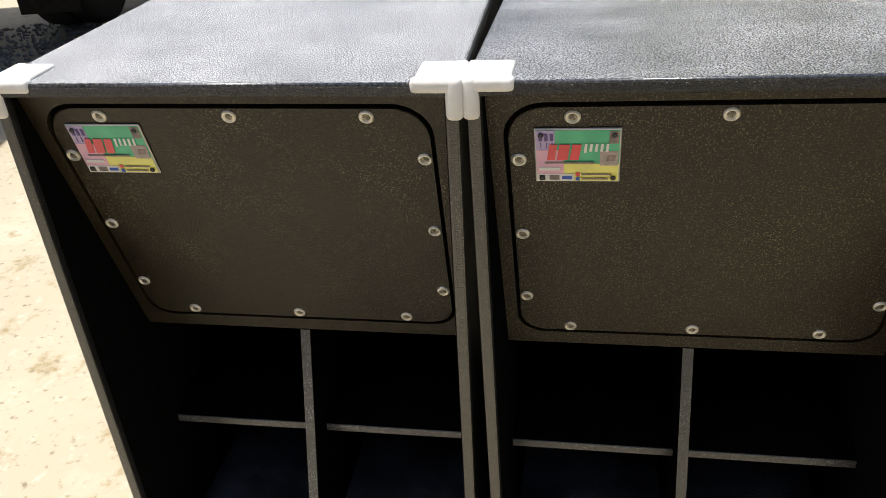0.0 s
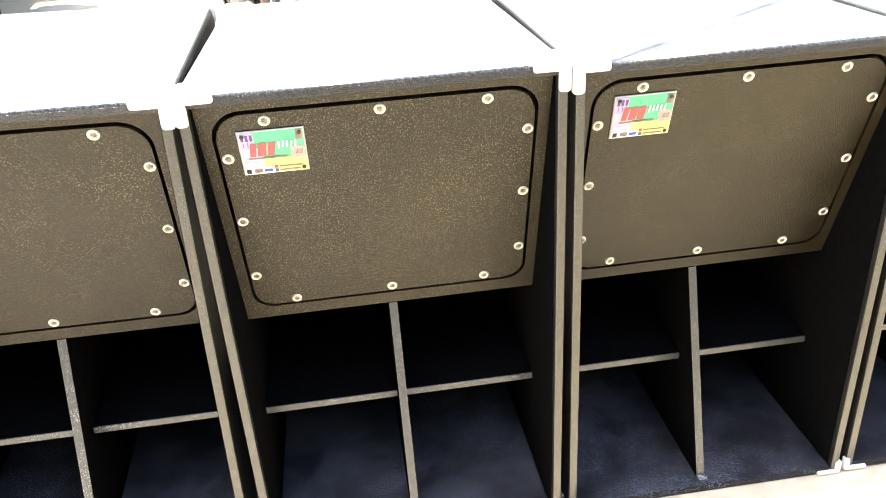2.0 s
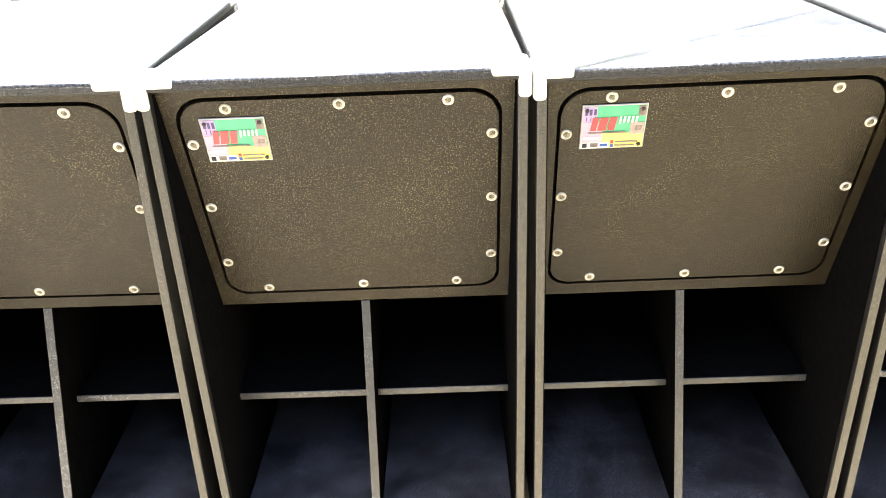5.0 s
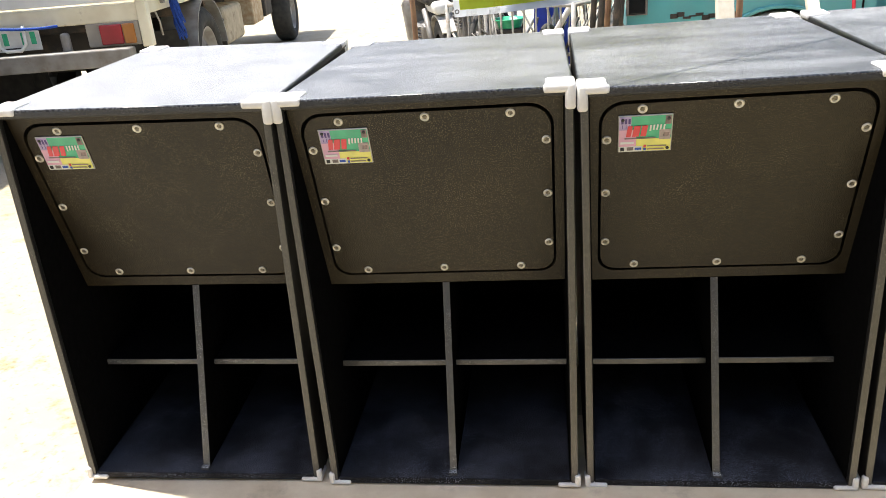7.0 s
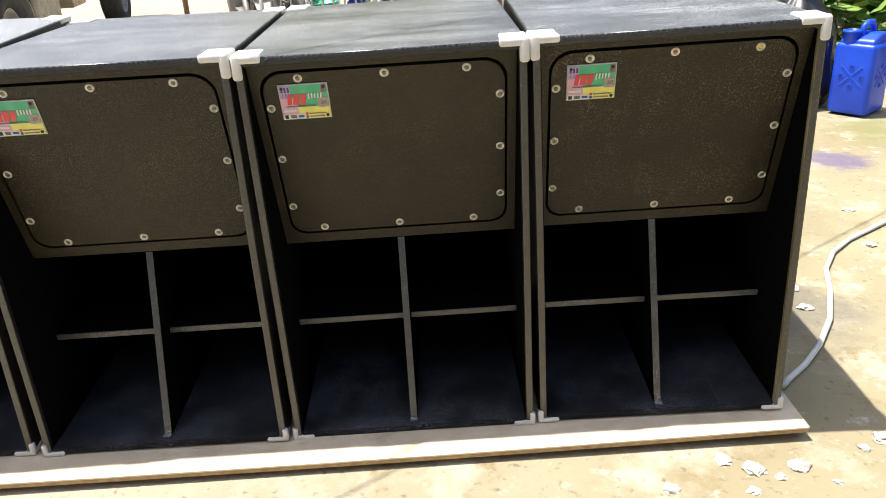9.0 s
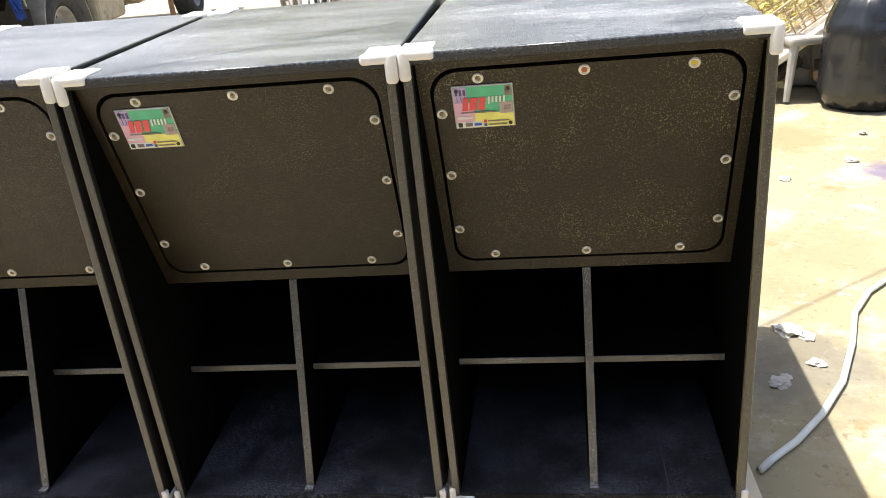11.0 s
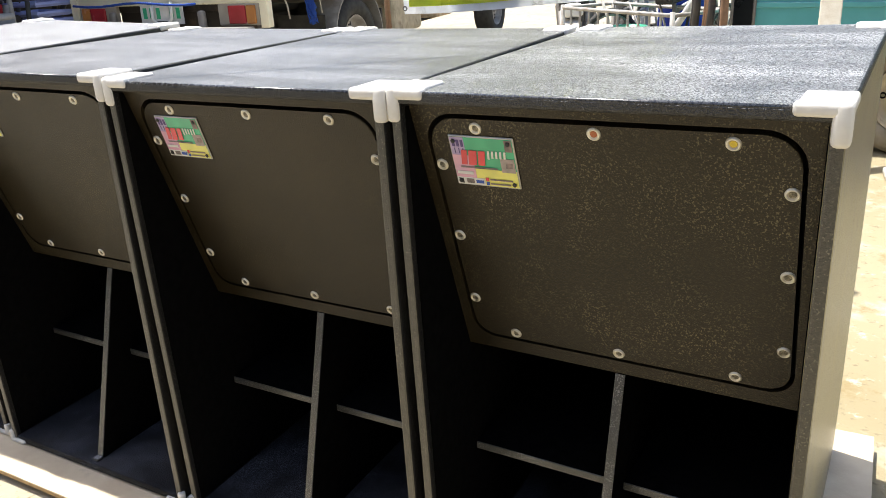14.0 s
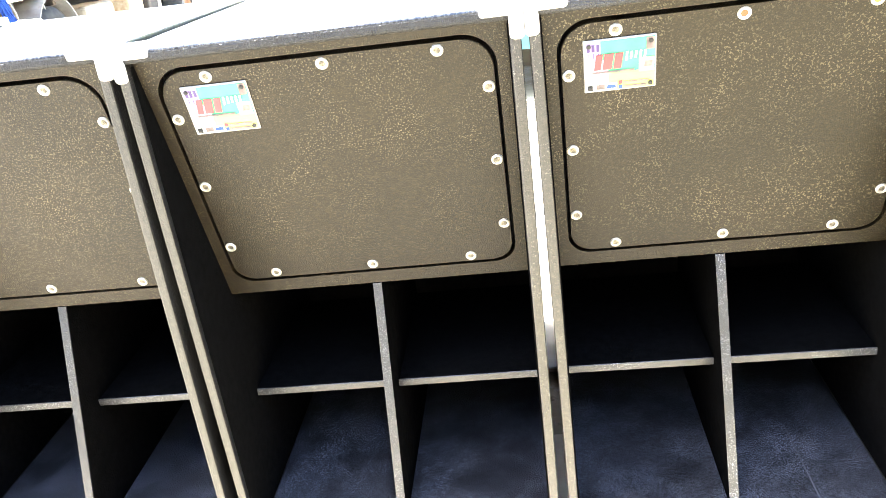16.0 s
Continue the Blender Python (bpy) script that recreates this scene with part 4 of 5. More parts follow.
    part("cab_window", a_box((0.842, 5.8, 1.65), (0.01, 0.8, 0.42), 0.0), M_DARKGLASS, cab)
    part("cab_door", a_box((0.845, 5.75, 1.15), (0.012, 0.95, 0.55), 0.004), M_WHITEP, cab)
    part("rear_window", a_box((0, 4.995, 1.7), (1.1, 0.01, 0.35), 0.0), M_DARKGLASS, cab)
    return tr


truck = build_truck()
rope = Matrix.Translation((-3.564, 3.554, -0.055)) @ Matrix.Rotation(radians(7.2), 4, "Z")
bm = bmesh.new()
rrng = random.Random(31)
for k in range(3):
    tube(bm, [rope @ Vector((0.93 + 0.012 * math.sin(2.1 * k + i), 0.33 + 0.012 * math.cos(2.1 * k + i) + 0.012 * i, 1.72 - 0.08 * i)) for i in range(9)], 0.008, 6)
for k in range(46):
    a, q = rrng.uniform(0, 6.28), rrng.uniform(0.2, 1)
    n = rrng.randint(4, 8)
    tube(bm, [rope @ Vector((0.935 + (0.012 + 0.035 * i / 8) * q * math.cos(a + 0.5 * i) + rrng.uniform(-0.008, 0.008), 0.42 + 0.02 * i + (0.015 + 0.05 * i / 8) * q * math.sin(a + 0.5 * i), 1.14 - 0.06 * i + rrng.uniform(-0.01, 0.01))) for i in range(n)], 0.0055, 4)
tagged(part("hanging_rope", bm, M_ROPE, smooth=True), "frayed blue nylon rope hanging from the truck side", "rope")
rng = random.Random(9)
bm = bmesh.new()
for _ in range(900):
    a, q = rng.uniform(0, 6.28), math.sqrt(rng.random())
    s = rng.uniform(0.008, 0.022)
    box(bm, (-4.45 + 0.75 * q * math.cos(a), 4.1 + 0.8 * q * math.sin(a), 0.008), (s, s * rng.uniform(0.6, 1.2), s * 0.7), 0, 1, Euler((rng.uniform(0, 1), rng.uniform(0, 1), rng.uniform(0, 3))).to_matrix().to_4x4())
tagged(part("gravel_bed", bm, M_GRAVEL), "grey gravel spread on the yard", "gravel", kind="stuff")


# ---- banner between two posts ----
def build_banner():
    w = 1.035
    ban = thing("hanging_banner", pose(0.1025, 1.845, 0.970, 1.5, -2.2, 6.6), "lime green printed vinyl banner with a white border", "banner")
    def sheet(name, x0, z0, x1, z1, y, material, parent, label="", thick=0.0012):
        bm = bmesh.new()
        nx = 22
        A = []
        for i in range(nx + 1):
            x = x0 + (x1 - x0) * i / nx
            wave = 0.006 * math.sin(x * 9) + 0.004 * math.sin(x * 23 + 1)
            col = [bm.verts.new((x, y + wave, z + 0.006 * math.sin(x * 5))) for z in (z0, (z0 + z1) / 2, z1)]
            A.append(col)
        for i in range(nx):
            for j in (0, 1):
                bm.faces.new((A[i][j], A[i + 1][j], A[i + 1][j + 1], A[i][j + 1]))
        bmesh.ops.solidify(bm, geom=bm.faces[:], thickness=thick)
        return part(name, bm, material, parent, label, True)
    vinyl = sheet("vinyl_sheet", -w / 2, 0.0, w / 2, 0.75, 0.0, M_BANW, ban)
    sheet("lime_print", -w / 2 + 0.025, 0.028, w / 2 - 0.025, 0.73, -0.003, M_BANY, ban)
    def mark(name, x0, z0, x1, z1, material):
        part(name, a_box(((x0 + x1) / 2, -0.012 + 0.006 * math.sin((x0 + x1) * 4.5), (z0 + z1) / 2), (x1 - x0, 0.003, z1 - z0)), material, vinyl)
    mark("yellow_badge", -0.49, 0.075, -0.37, 0.20, M_PYEL)
    mark("black_badge", -0.345, 0.075, -0.235, 0.21, M_PDARK)
    mark("badge_bar", -0.325, 0.095, -0.255, 0.115, M_PWHITE)
    mark("badge_ring", -0.315, 0.13, -0.265, 0.18, M_PWHITE)
    mark("white_badge", -0.20, 0.085, -0.07, 0.20, M_PWHITE)
    mark("badge_bar", -0.185, 0.12, -0.085, 0.15, M_PBLUE)
    mark("blue_badge", -0.045, 0.06, 0.02, 0.145, M_PBLUE)
    mark("name_bar", 0.05, 0.075, 0.30, 0.12, M_PDARK)
    mark("name_bar", 0.325, 0.075, 0.47, 0.12, M_PDARK)
    mark("red_badge", -0.045, 0.165, 0.02, 0.24, M_PRED)
    mark("name_bar", 0.05, 0.18, 0.46, 0.225, M_PDARK)
    for x in (-w / 2 + 0.012, w / 2 - 0.02):
        part("eyelet", lathe(bmesh.new(), [(0.01, 0), (0.01, 0.003), (0.005, 0.003)], 12, Matrix.Translation((x, -0.006, 0.02)) @ Matrix.Rotation(radians(90), 4, "X")), M_STEEL, ban)
    return ban


build_banner()
for x, y, r in ((-0.62, 2.01, 0.012), (0.76, 2.02, 0.014)):
    tagged(part("wooden_stake", a_tube([(x, y, -0.02), (x + 0.008, y - 0.02, 0.9), (x - 0.004, y - 0.035, 1.9)], r, 8), M_WOOD, smooth=True), "thin brown wooden stake holding up the banner", "stake", "banner stakes")
tagged(part("banner_rail", a_tube([(-0.66, 1.96, 1.72), (-0.42, 1.858, 1.722), (0.12, 1.868, 1.735), (0.66, 1.875, 1.752), (0.80, 1.96, 1.755)], 0.012, 8), M_WOOD), "brown wooden rail along the top of the banner", "rail")


# ---- teal van ----
def build_van():
    van = thing("van", pose(0.50, 3.89, 0), "dusty teal panel van with a dirty steel wheel", "van")
    arch = [(0.95 + 0.40 * math.cos(radians(a)) , 0.30 + 0.345 * math.sin(radians(a))) for a in range(180, -1, -15)]
    outline = [(0.0, 0.34), (0.03, 0.30)] + [(0.50, 0.28)] + arch + [(1.40, 0.40), (1.54, 0.44), (1.54, 1.75), (0.05, 1.75), (0.0, 1.1)]
    bm = bmesh.new()
    prism(bm, outline, 1, 0.0, 1.55)
    bmesh.ops.triangulate(bm, faces=[f for f in bm.faces if len(f.verts) > 4])
    body = part("body", bm, M_TEAL, van, "teal painted body")
    part("rear_body", a_box((2.0, 0.95, 1.0), (0.92, 1.2, 1.5), 0.03, 2), M_TEAL, van, "shaded teal rear body set back behind the cab")
    # black block added so the space beneath the van stays in shade
    part("underbody", a_box((1.3, 0.75, 0.27), (2.3, 1.1, 0.26), 0.03, 2), M_CHASSIS, van, "black block standing in for the shade under the van")
    part("rear_mud_flap", a_box((1.47, 0.30, 0.22), (0.22, 0.02, 0.36), 0.004, 1), M_DUSTYRUB, van, "dusty tan mud flap")
    part("sill_trim", a_box((2.0, 0.338, 0.30), (0.9, 0.03, 0.07), 0.01), M_CHASSIS, van)
    part("side_crease", a_box((0.78, -0.006, 0.80), (1.5, 0.014, 0.03), 0.006, 3), M_TEAL, body)
    part("door_gap", a_box((1.46, -0.002, 1.15), (0.012, 0.006, 1.1)), M_GAP, body)
    part("door_gap", a_box((2.4, 0.348, 0.95), (0.012, 0.006, 1.2)), M_GAP, body)
    part("side_window", a_box((2.0, 0.347, 1.38), (0.7, 0.008, 0.5), 0.0), M_DARKGLASS, van)
    part("door_handle", a_box((1.34, -0.02, 1.1), (0.14, 0.03, 0.03), 0.008), M_CHASSIS, van)
    lamp = part("corner_lamp", a_box((0.06, -0.006, 0.76), (0.12, 0.03, 0.2), 0.012), M_DARKGLASS, van, "dark corner lamp with a chrome surround")
    part("lamp_rim", a_tube([(0.0, -0.02, 0.66), (0.12, -0.02, 0.66), (0.12, -0.02, 0.86), (0.0, -0.02, 0.86)], 0.01, 6, True), M_STEEL, lamp)
    part("bumper", a_box((-0.03, 0.7, 0.5), (0.14, 1.6, 0.16), 0.03, 3), M_CHASSIS, van)
    part("arch_lip", a_tube([(0.95 + 0.41 * math.cos(radians(k)), -0.008, 0.30 + 0.355 * math.sin(radians(k))) for k in range(0, 181, 12)], 0.014, 6), M_TEAL, body)
    part("arch_liner", a_box((0.95, 0.5, 0.45), (0.78, 0.6, 0.4), 0.02), M_GAP, van)
    wheel(van, Matrix.Translation((0.95, 0.07, 0.315)) @ Matrix.Rotation(radians(90), 4, "X"), 0.315, 0.2, M_DUSTYRUB, M_DUSTYRIM)
    # scraped patch with primer showing
    bm = bmesh.new()
    for i in range(14):
        box(bm, (0.30 + 0.04 * i, -0.0015, 0.635 + 0.012 * math.sin(i * 2.1) - 0.002 * i), (0.05, 0.003, 0.02 + 0.012 * math.sin(i * 1.3 + 1)), 0)
    part("scrape", bm, M_CHASSIS, body, "scraped dark patch in the paint")
    return van


build_van()


def post(name, p, q, s, material, label, category):
    p, q = Vector(p), Vector(q)
    d = q - p
    m = Matrix.Translation(p) @ d.to_track_quat("Z", "Y").to_matrix().to_4x4()
    bm = bmesh.new()
    box(bm, (0, 0, d.length / 2), (s[0], s[1], d.length), 0.004, 1)
    return tagged(part(name, bm, material, matrix=m), label, category)


post("lumber_post", (1.615, 3.20, -0.01), (1.565, 3.85, 0.98), (0.072, 0.04), M_LUMBER, "pale sawn lumber post leaning against the van", "post")
post("lumber_post", (1.05, 3.28, -0.01), (0.99, 3.84, 2.0), (0.10, 0.05), M_LUMBER, "pale sawn lumber post leaning against the van", "post")
tagged(part("red_pipe", a_tube([(1.93, 3.50, 0.0), (1.875, 3.80, 0.62), (1.84, 3.87, 1.3)], 0.011, 10), M_REDP, smooth=True), "red painted steel pipe leaning on the van", "pipe")
slab = thing("concrete_slab", pose(1.56, 3.40, 0, 0, 0, 6), "flat pale slab with dusty sacking on it", "slab")
part("slab_body", a_box((0, 0, 0.018), (0.38, 0.24, 0.036), 0.012, 2), M_CHIP, slab)
part("sacking", crumple(a_box((-0.03, 0.02, 0.052), (0.26, 0.16, 0.035), 0.02, 3), 0.012, 14), M_CHIP, slab, smooth=True)


# ---- wire crates and rubbish by the van ----
def wire_crate(m, w, d, h, label):
    cr = thing("wire_crate", m, label, "crate", "rusty wire crates")
    def net(name, o, u, v, nu, nv):
        o, u, v = Vector(o), Vector(u), Vector(v)
        bm = bmesh.new()
        for i in range(nu + 1):
            tube(bm, [o + u * (i / nu), o + u * (i / nu) + v], 0.0046, 5)
        for j in range(nv + 1):
            tube(bm, [o + v * (j / nv), o + v * (j / nv) + u], 0.0046, 5)
        part(name, bm, M_RUST, cr)
    net("bottom_mesh", (0, 0, 0), (w, 0, 0), (0, d, 0), 10, 7)
    net("front_mesh", (0, 0, 0), (w, 0, 0), (0, 0, h), 12, 4)
    net("back_mesh", (0, d, 0), (w, 0, 0), (0, 0, h), 12, 4)
    net("side_mesh", (0, 0, 0), (0, d, 0), (0, 0, h), 8, 4)
    net("side_mesh", (w, 0, 0), (0, d, 0), (0, 0, h), 8, 4)
    part("rim_bar", a_tube([(0, 0, h), (w, 0, h), (w, d, h), (0, d, h)], 0.007, 6, True), M_RUST, cr)
    return cr


wire_crate(pose(2.13, 3.34, 0.18, 8, -33, 8), 0.75, 0.5, 0.2, "rusty wire crate tipped on a heap of scrap")
wire_crate(pose(2.16, 3.48, 0.30, 0, -30, 4), 0.8, 0.45, 0.22, "rusty wire crate lying on another crate")
wire_crate(pose(3.05, 3.72, 0.02, 0, -8, 20), 0.7, 0.5, 0.5, "rusty wire crate standing on the ground")
def weeds(m, w, d, seed):
    r = random.Random(seed)
    bm = bmesh.new()
    for _ in range(420):
        p = Vector((r.uniform(0, w), r.uniform(0.02, d - 0.02), r.uniform(0.01, 0.10)))
        q = p + Vector((r.uniform(-0.09, 0.09), r.uniform(-0.06, 0.06), r.uniform(-0.01, 0.05)))
        tube(bm, [p, (p + q) / 2 + Vector((0, 0, r.uniform(0, 0.02))), q], 0.0035, 4)
    return tagged(part("dry_weeds", bm, M_WEED, matrix=m), "dry yellow weeds and straw lying in the wire crate", "weeds", kind="stuff")


weeds(pose(2.13, 3.34, 0.185, 8, -33, 8), 0.72, 0.48, 3)
weeds(pose(2.16, 3.48, 0.305, 0, -30, 4), 0.76, 0.43, 4)
foam = thing("foam_board", pose(2.40, 3.46, 0.32, 0, -32, 8), "dirty white foam board lying in the wire crate", "board")
part("foam_sheet", crumple(a_box((0, 0, 0), (0.68, 0.34, 0.05), 0.015, 3), 0.008, 9), M_LUMBER, foam)
basket = thing("plastic_bin", pose(2.66, 3.74, 0), "pale grey plastic storage bin with a lid", "bin")
part("bin_body", a_box((0, 0, 0.17), (0.42, 0.34, 0.34), 0.03, 3), M_BROWNPL, basket)
part("bin_lid", a_box((0, 0, 0.36), (0.45, 0.37, 0.04), 0.015, 3), M_BROWNPL, basket)
chair = thing("stool", pose(2.46, 3.42, 0, 0, 0, 12), "grey plastic stool with splayed legs", "stool")
part("seat", a_box((0, 0, 0.33), (0.34, 0.3, 0.05), 0.02, 3), M_BROWNPL, chair)
for sx in (-1, 1):
    for sy in (-1, 1):
        part("leg", a_tube([(sx * 0.13, sy * 0.11, 0.32), (sx * 0.165, sy * 0.14, 0.0)], [0.03, 0.018], 8), M_BROWNPL, chair)
for x, y, s in ((1.78, 3.62, 0.045), (2.04, 3.50, 0.036), (1.93, 3.44, 0.03)):
    bm = bmesh.new()
    lathe(bm, [(s * 0.8, 0), (s, s * 0.3), (s, s * 3.0), (s * 0.5, s * 3.8), (s * 0.35, s * 4.2), (s * 0.35, s * 4.5)], 14)
    b = thing("plastic_bottle", pose(x, y, s * 0.9, 90, 0, 40 * x * 7), "clear plastic bottle with a red cap lying on the ground", "bottle", "empty bottles")
    part("bottle_body", bm, M_CLEARP, b, smooth=True)
    part("cap", lathe(bmesh.new(), [(s * 0.42, s * 4.4), (s * 0.42, s * 4.9), (s * 0.3, s * 4.95)], 12), M_REDP, b)
jug = thing("glass_jug", pose(2.58, 3.9, 0.0), "large round green glass jug", "jug")
part("jug_body", lathe(bmesh.new(), [(0.12, 0), (0.17, 0.06), (0.19, 0.2), (0.17, 0.33), (0.09, 0.42), (0.04, 0.46), (0.04, 0.52)], 24), M_GLASSJ, jug, smooth=True)
part("jug_stopper", lathe(bmesh.new(), [(0.03, 0.5), (0.036, 0.55), (0.03, 0.57)], 12), M_BROWNPL, jug)


def trash_bag(x, y, label):
    bg = thing("trash_bag", pose(x, y, 0, 0, 0, 20), label, "bag")
    bm = bmesh.new()
    prof = [(0.02, 0), (0.19, 0.0), (0.235, 0.08), (0.225, 0.25), (0.215, 0.42), (0.17, 0.55), (0.06, 0.66), (0.035, 0.70)]
    fine = []
    for (r0, z0), (r1, z1) in zip(prof, prof[1:]):
        for i in range(5):
            fine.append((r0 + (r1 - r0) * i / 5, z0 + (z1 - z0) * i / 5))
    fine.append(prof[-1])
    lathe(bm, fine, 72)
    for v in bm.verts:
        t = math.atan2(v.co.y, v.co.x)
        r = math.hypot(v.co.x, v.co.y)
        k = 0.10 * noise.noise(Vector((math.cos(t) * 2, math.sin(t) * 2, v.co.z * 3))) + 0.06 * noise.noise(Vector((t * 6, v.co.z * 3, 4))) + 0.05 * abs(noise.noise(Vector((t * 11 + v.co.z * 9, v.co.z * 14, 9))))
        v.co.x, v.co.y = v.co.x * (1 + k), v.co.y * (1 + k)
    part("bag_body", bm, M_BAG, bg, smooth=True)
    bm = bmesh.new()
    lathe(bm, [(0.035, 0.69), (0.03, 0.71), (0.08, 0.78), (0.12, 0.82), (0.11, 0.83), (0.03, 0.74)], 40)
    crumple(bm, 0.03, 18)
    part("bag_neck", bm, M_BAG, bg, smooth=True)
    return bg


rubble = thing("junk_heap", pose(2.35, 3.5, 0), "dark heap of scrap, sacks and broken boards under the crates", "scrap heap")
jr = random.Random(77)
for i in range(16):
    sz = (jr.uniform(0.08, 0.22), jr.uniform(0.06, 0.16), jr.uniform(0.04, 0.12))
    x = jr.uniform(-0.28, 0.4)
    part("junk_piece", crumple(a_box((x, jr.uniform(-0.12, 0.3), 0.04 + jr.uniform(0, 0.16 + 0.3 * max(x, 0))), sz, 0.012, 2, Euler((jr.uniform(-0.4, 0.4), jr.uniform(-0.5, 0.5), jr.uniform(0, 3))).to_matrix().to_4x4()), 0.015, 9),
         (M_CHASSIS, M_PAIL, M_WOOD, M_CHASSIS, M_CLOTH, M_STEEL)[i % 6], rubble)
trash_bag(2.70, 3.16, "shiny black plastic trash bag tied at the neck")


# ---- jerrycan ----
def jerrycan(x, y, turn):
    jc = thing("jerrycan", pose(x, y, 0, 0, 0, turn) @ Matrix.Diagonal((0.97, 0.97, 0.93, 1)), "bright blue plastic water jerrycan standing on the concrete", "jerrycan")
    w, d, h = 0.25, 0.24, 0.44
    bm = a_box((0, 0, h / 2), (w, d, h), 0.03, 4)
    part("can_body", bm, M_BLUE, jc, smooth=True)
    bm = bmesh.new()
    prism(bm, [(-0.11, h - 0.01), (0.11, h - 0.01), (0.09, h + 0.05), (-0.02, h + 0.055), (-0.10, h + 0.02)], 1, -0.1, 0.1)
    bmesh.ops.bevel(bm, geom=bm.edges[:], offset=0.014, segments=3, profile=0.5, affect="EDGES")
    part("shoulder", bm, M_BLUE, jc, smooth=True)
    part("handle", a_tube([(-0.05, 0, h + 0.03), (-0.045, 0, h + 0.095), (0.0, 0, h + 0.11), (0.06, 0, h + 0.105), (0.085, 0, h + 0.08), (0.09, 0, h + 0.03)], 0.017, 10), M_BLUE, jc, smooth=True)
    neck = part("neck", lathe(bmesh.new(), [(0.045, 0), (0.045, 0.06), (0.052, 0.062), (0.052, 0.075), (0.04, 0.078), (0.036, 0.02)], 20, Matrix.Translation((-0.075, 0.05, h - 0.005))), M_BLUE, jc, smooth=True)
    for face in (0, 1):
        m = Matrix.Rotation(radians(-90 * face), 4, "Z")
        off = (d if face == 0 else w) / 2
        for a in (45, -45):
            part("raised_rib", a_box((0, 0, 0), (0.17, 0.008, 0.014), 0.004, 2), M_BLUE, jc, matrix=m @ Matrix.Translation((0, -off, 0.24)) @ Matrix.Rotation(radians(a), 4, "Y"))
        for dx, dz in ((0.06, 0), (-0.06, 0), (0, 0.06), (0, -0.06)):
            part("raised_boss", lathe(bmesh.new(), [(0.016, 0), (0.016, 0.004), (0.008, 0.005)], 14), M_BLUE, jc, matrix=m @ Matrix.Translation((dx, -off, 0.24 + dz)) @ Matrix.Rotation(radians(90), 4, "X"))
    return jc


jerrycan(2.965, 2.86, 38)
pail = thing("paint_pail", pose(2.98, 3.40, 0), "dark dented metal pail on the concrete", "pail")
part("pail_body", lathe(bmesh.new(), [(0.11, 0), (0.14, 0.26), (0.148, 0.265), (0.148, 0.275), (0.13, 0.27), (0.105, 0.02)], 24), M_CHASSIS, pail, smooth=True)
part("pail_handle", a_tube([(-0.14, 0, 0.25), (-0.1, -0.09, 0.2), (0, -0.13, 0.18), (0.1, -0.09, 0.2), (0.14, 0, 0.25)], 0.004, 6), M_STEEL, pail)


# ---- plants ----
def leaf_cloud(name, centre, size, count, leaf, material, parent, rng, droop=0.3, hollow=0.0):
    vs, fs = [], []
    for _ in range(count):
        while True:
            p = Vector((rng.uniform(-1, 1), rng.uniform(-1, 1), rng.uniform(-1, 1)))
            if hollow < p.length <= 1 and noise.noise(p * 2.4 + Vector(centre)) > -0.22:
                break
        p = Vector((p.x * size[0], p.y * size[1], p.z * size[2])) + Vector(centre)
        yaw, tilt, s = rng.uniform(0, 6.28), rng.uniform(-0.9, 0.5) - droop, leaf * rng.uniform(0.6, 1.35)
        f = Vector((math.cos(yaw) * math.cos(tilt), math.sin(yaw) * math.cos(tilt), math.sin(tilt)))
        sd = Vector((-math.sin(yaw), math.cos(yaw), 0)) * s * 0.36
        up = sd.cross(f).normalized() * s * 0.10
        k = len(vs)
        vs += [p, p + f * s * 0.35 + sd + up, p + f * s * 0.75 + sd * 0.8 + up * 0.6, p + f * s, p + f * s * 0.75 - sd * 0.8 + up * 0.6, p + f * s * 0.35 - sd + up, p + f * s * 0.5]
        fs += [(k, k + 1, k + 6), (k + 1, k + 2, k + 6), (k + 2, k + 3, k + 6), (k + 3, k + 4, k + 6), (k + 4, k + 5, k + 6), (k + 5, k, k + 6)]
    me = bpy.data.meshes.new(name)
    me.from_pydata(vs, [], fs)
    me.materials.append(material)
    ob = new(name, me)
    ob.parent = parent
    tagged(ob, kind="stuff")
    return ob


def bush(x, y, h, spread, count, leaf, label, material, seed):
    rng = random.Random(seed)
    b = thing("bush", pose(x, y, 0), label, "bush", "shrubs along the yard")
    for _ in range(6):
        a, q = rng.uniform(0, 6.28), rng.uniform(0.3, 0.8)
        part("stem", a_tube([(0.06 * math.cos(a), 0.06 * math.sin(a), -0.02), (spread * 0.4 * q * math.cos(a), spread * 0.4 * q * math.sin(a), h * 0.45), (spread * 0.7 * q * math.cos(a + 0.3), spread * 0.7 * q * math.sin(a + 0.3), h * 0.85)], [0.022, 0.014, 0.006], 6), M_BARK, b)
    leaf_cloud("foliage", (0, 0, h * 0.56), (spread, spread, h * 0.5), count, leaf, material, b, rng)
    return b


bush(4.72, 3.55, 0.95, 0.45, 700, 0.11, "lime green leafy shrub behind the timber edging", M_LEAFY, 7)
bush(5.35, 3.50, 1.05, 0.5, 800, 0.12, "green leafy shrub behind the timber edging", M_LEAF, 8)
bush(6.0, 3.40, 1.0, 0.5, 700, 0.11, "lime green leafy shrub behind the timber edging", M_LEAFY, 9)
bush(5.2, 5.95, 1.5, 0.8, 1100, 0.13, "dense dark green shrub behind the bench", M_LEAF, 10)
bush(5.85, 3.95, 1.1, 0.62, 900, 0.13, "lush green broad-leaved shrub at the yard edge", M_LEAF, 1)
bush(6.15, 4.5, 1.3, 0.6, 800, 0.12, "lime green shrub at the yard edge", M_LEAFY, 2)
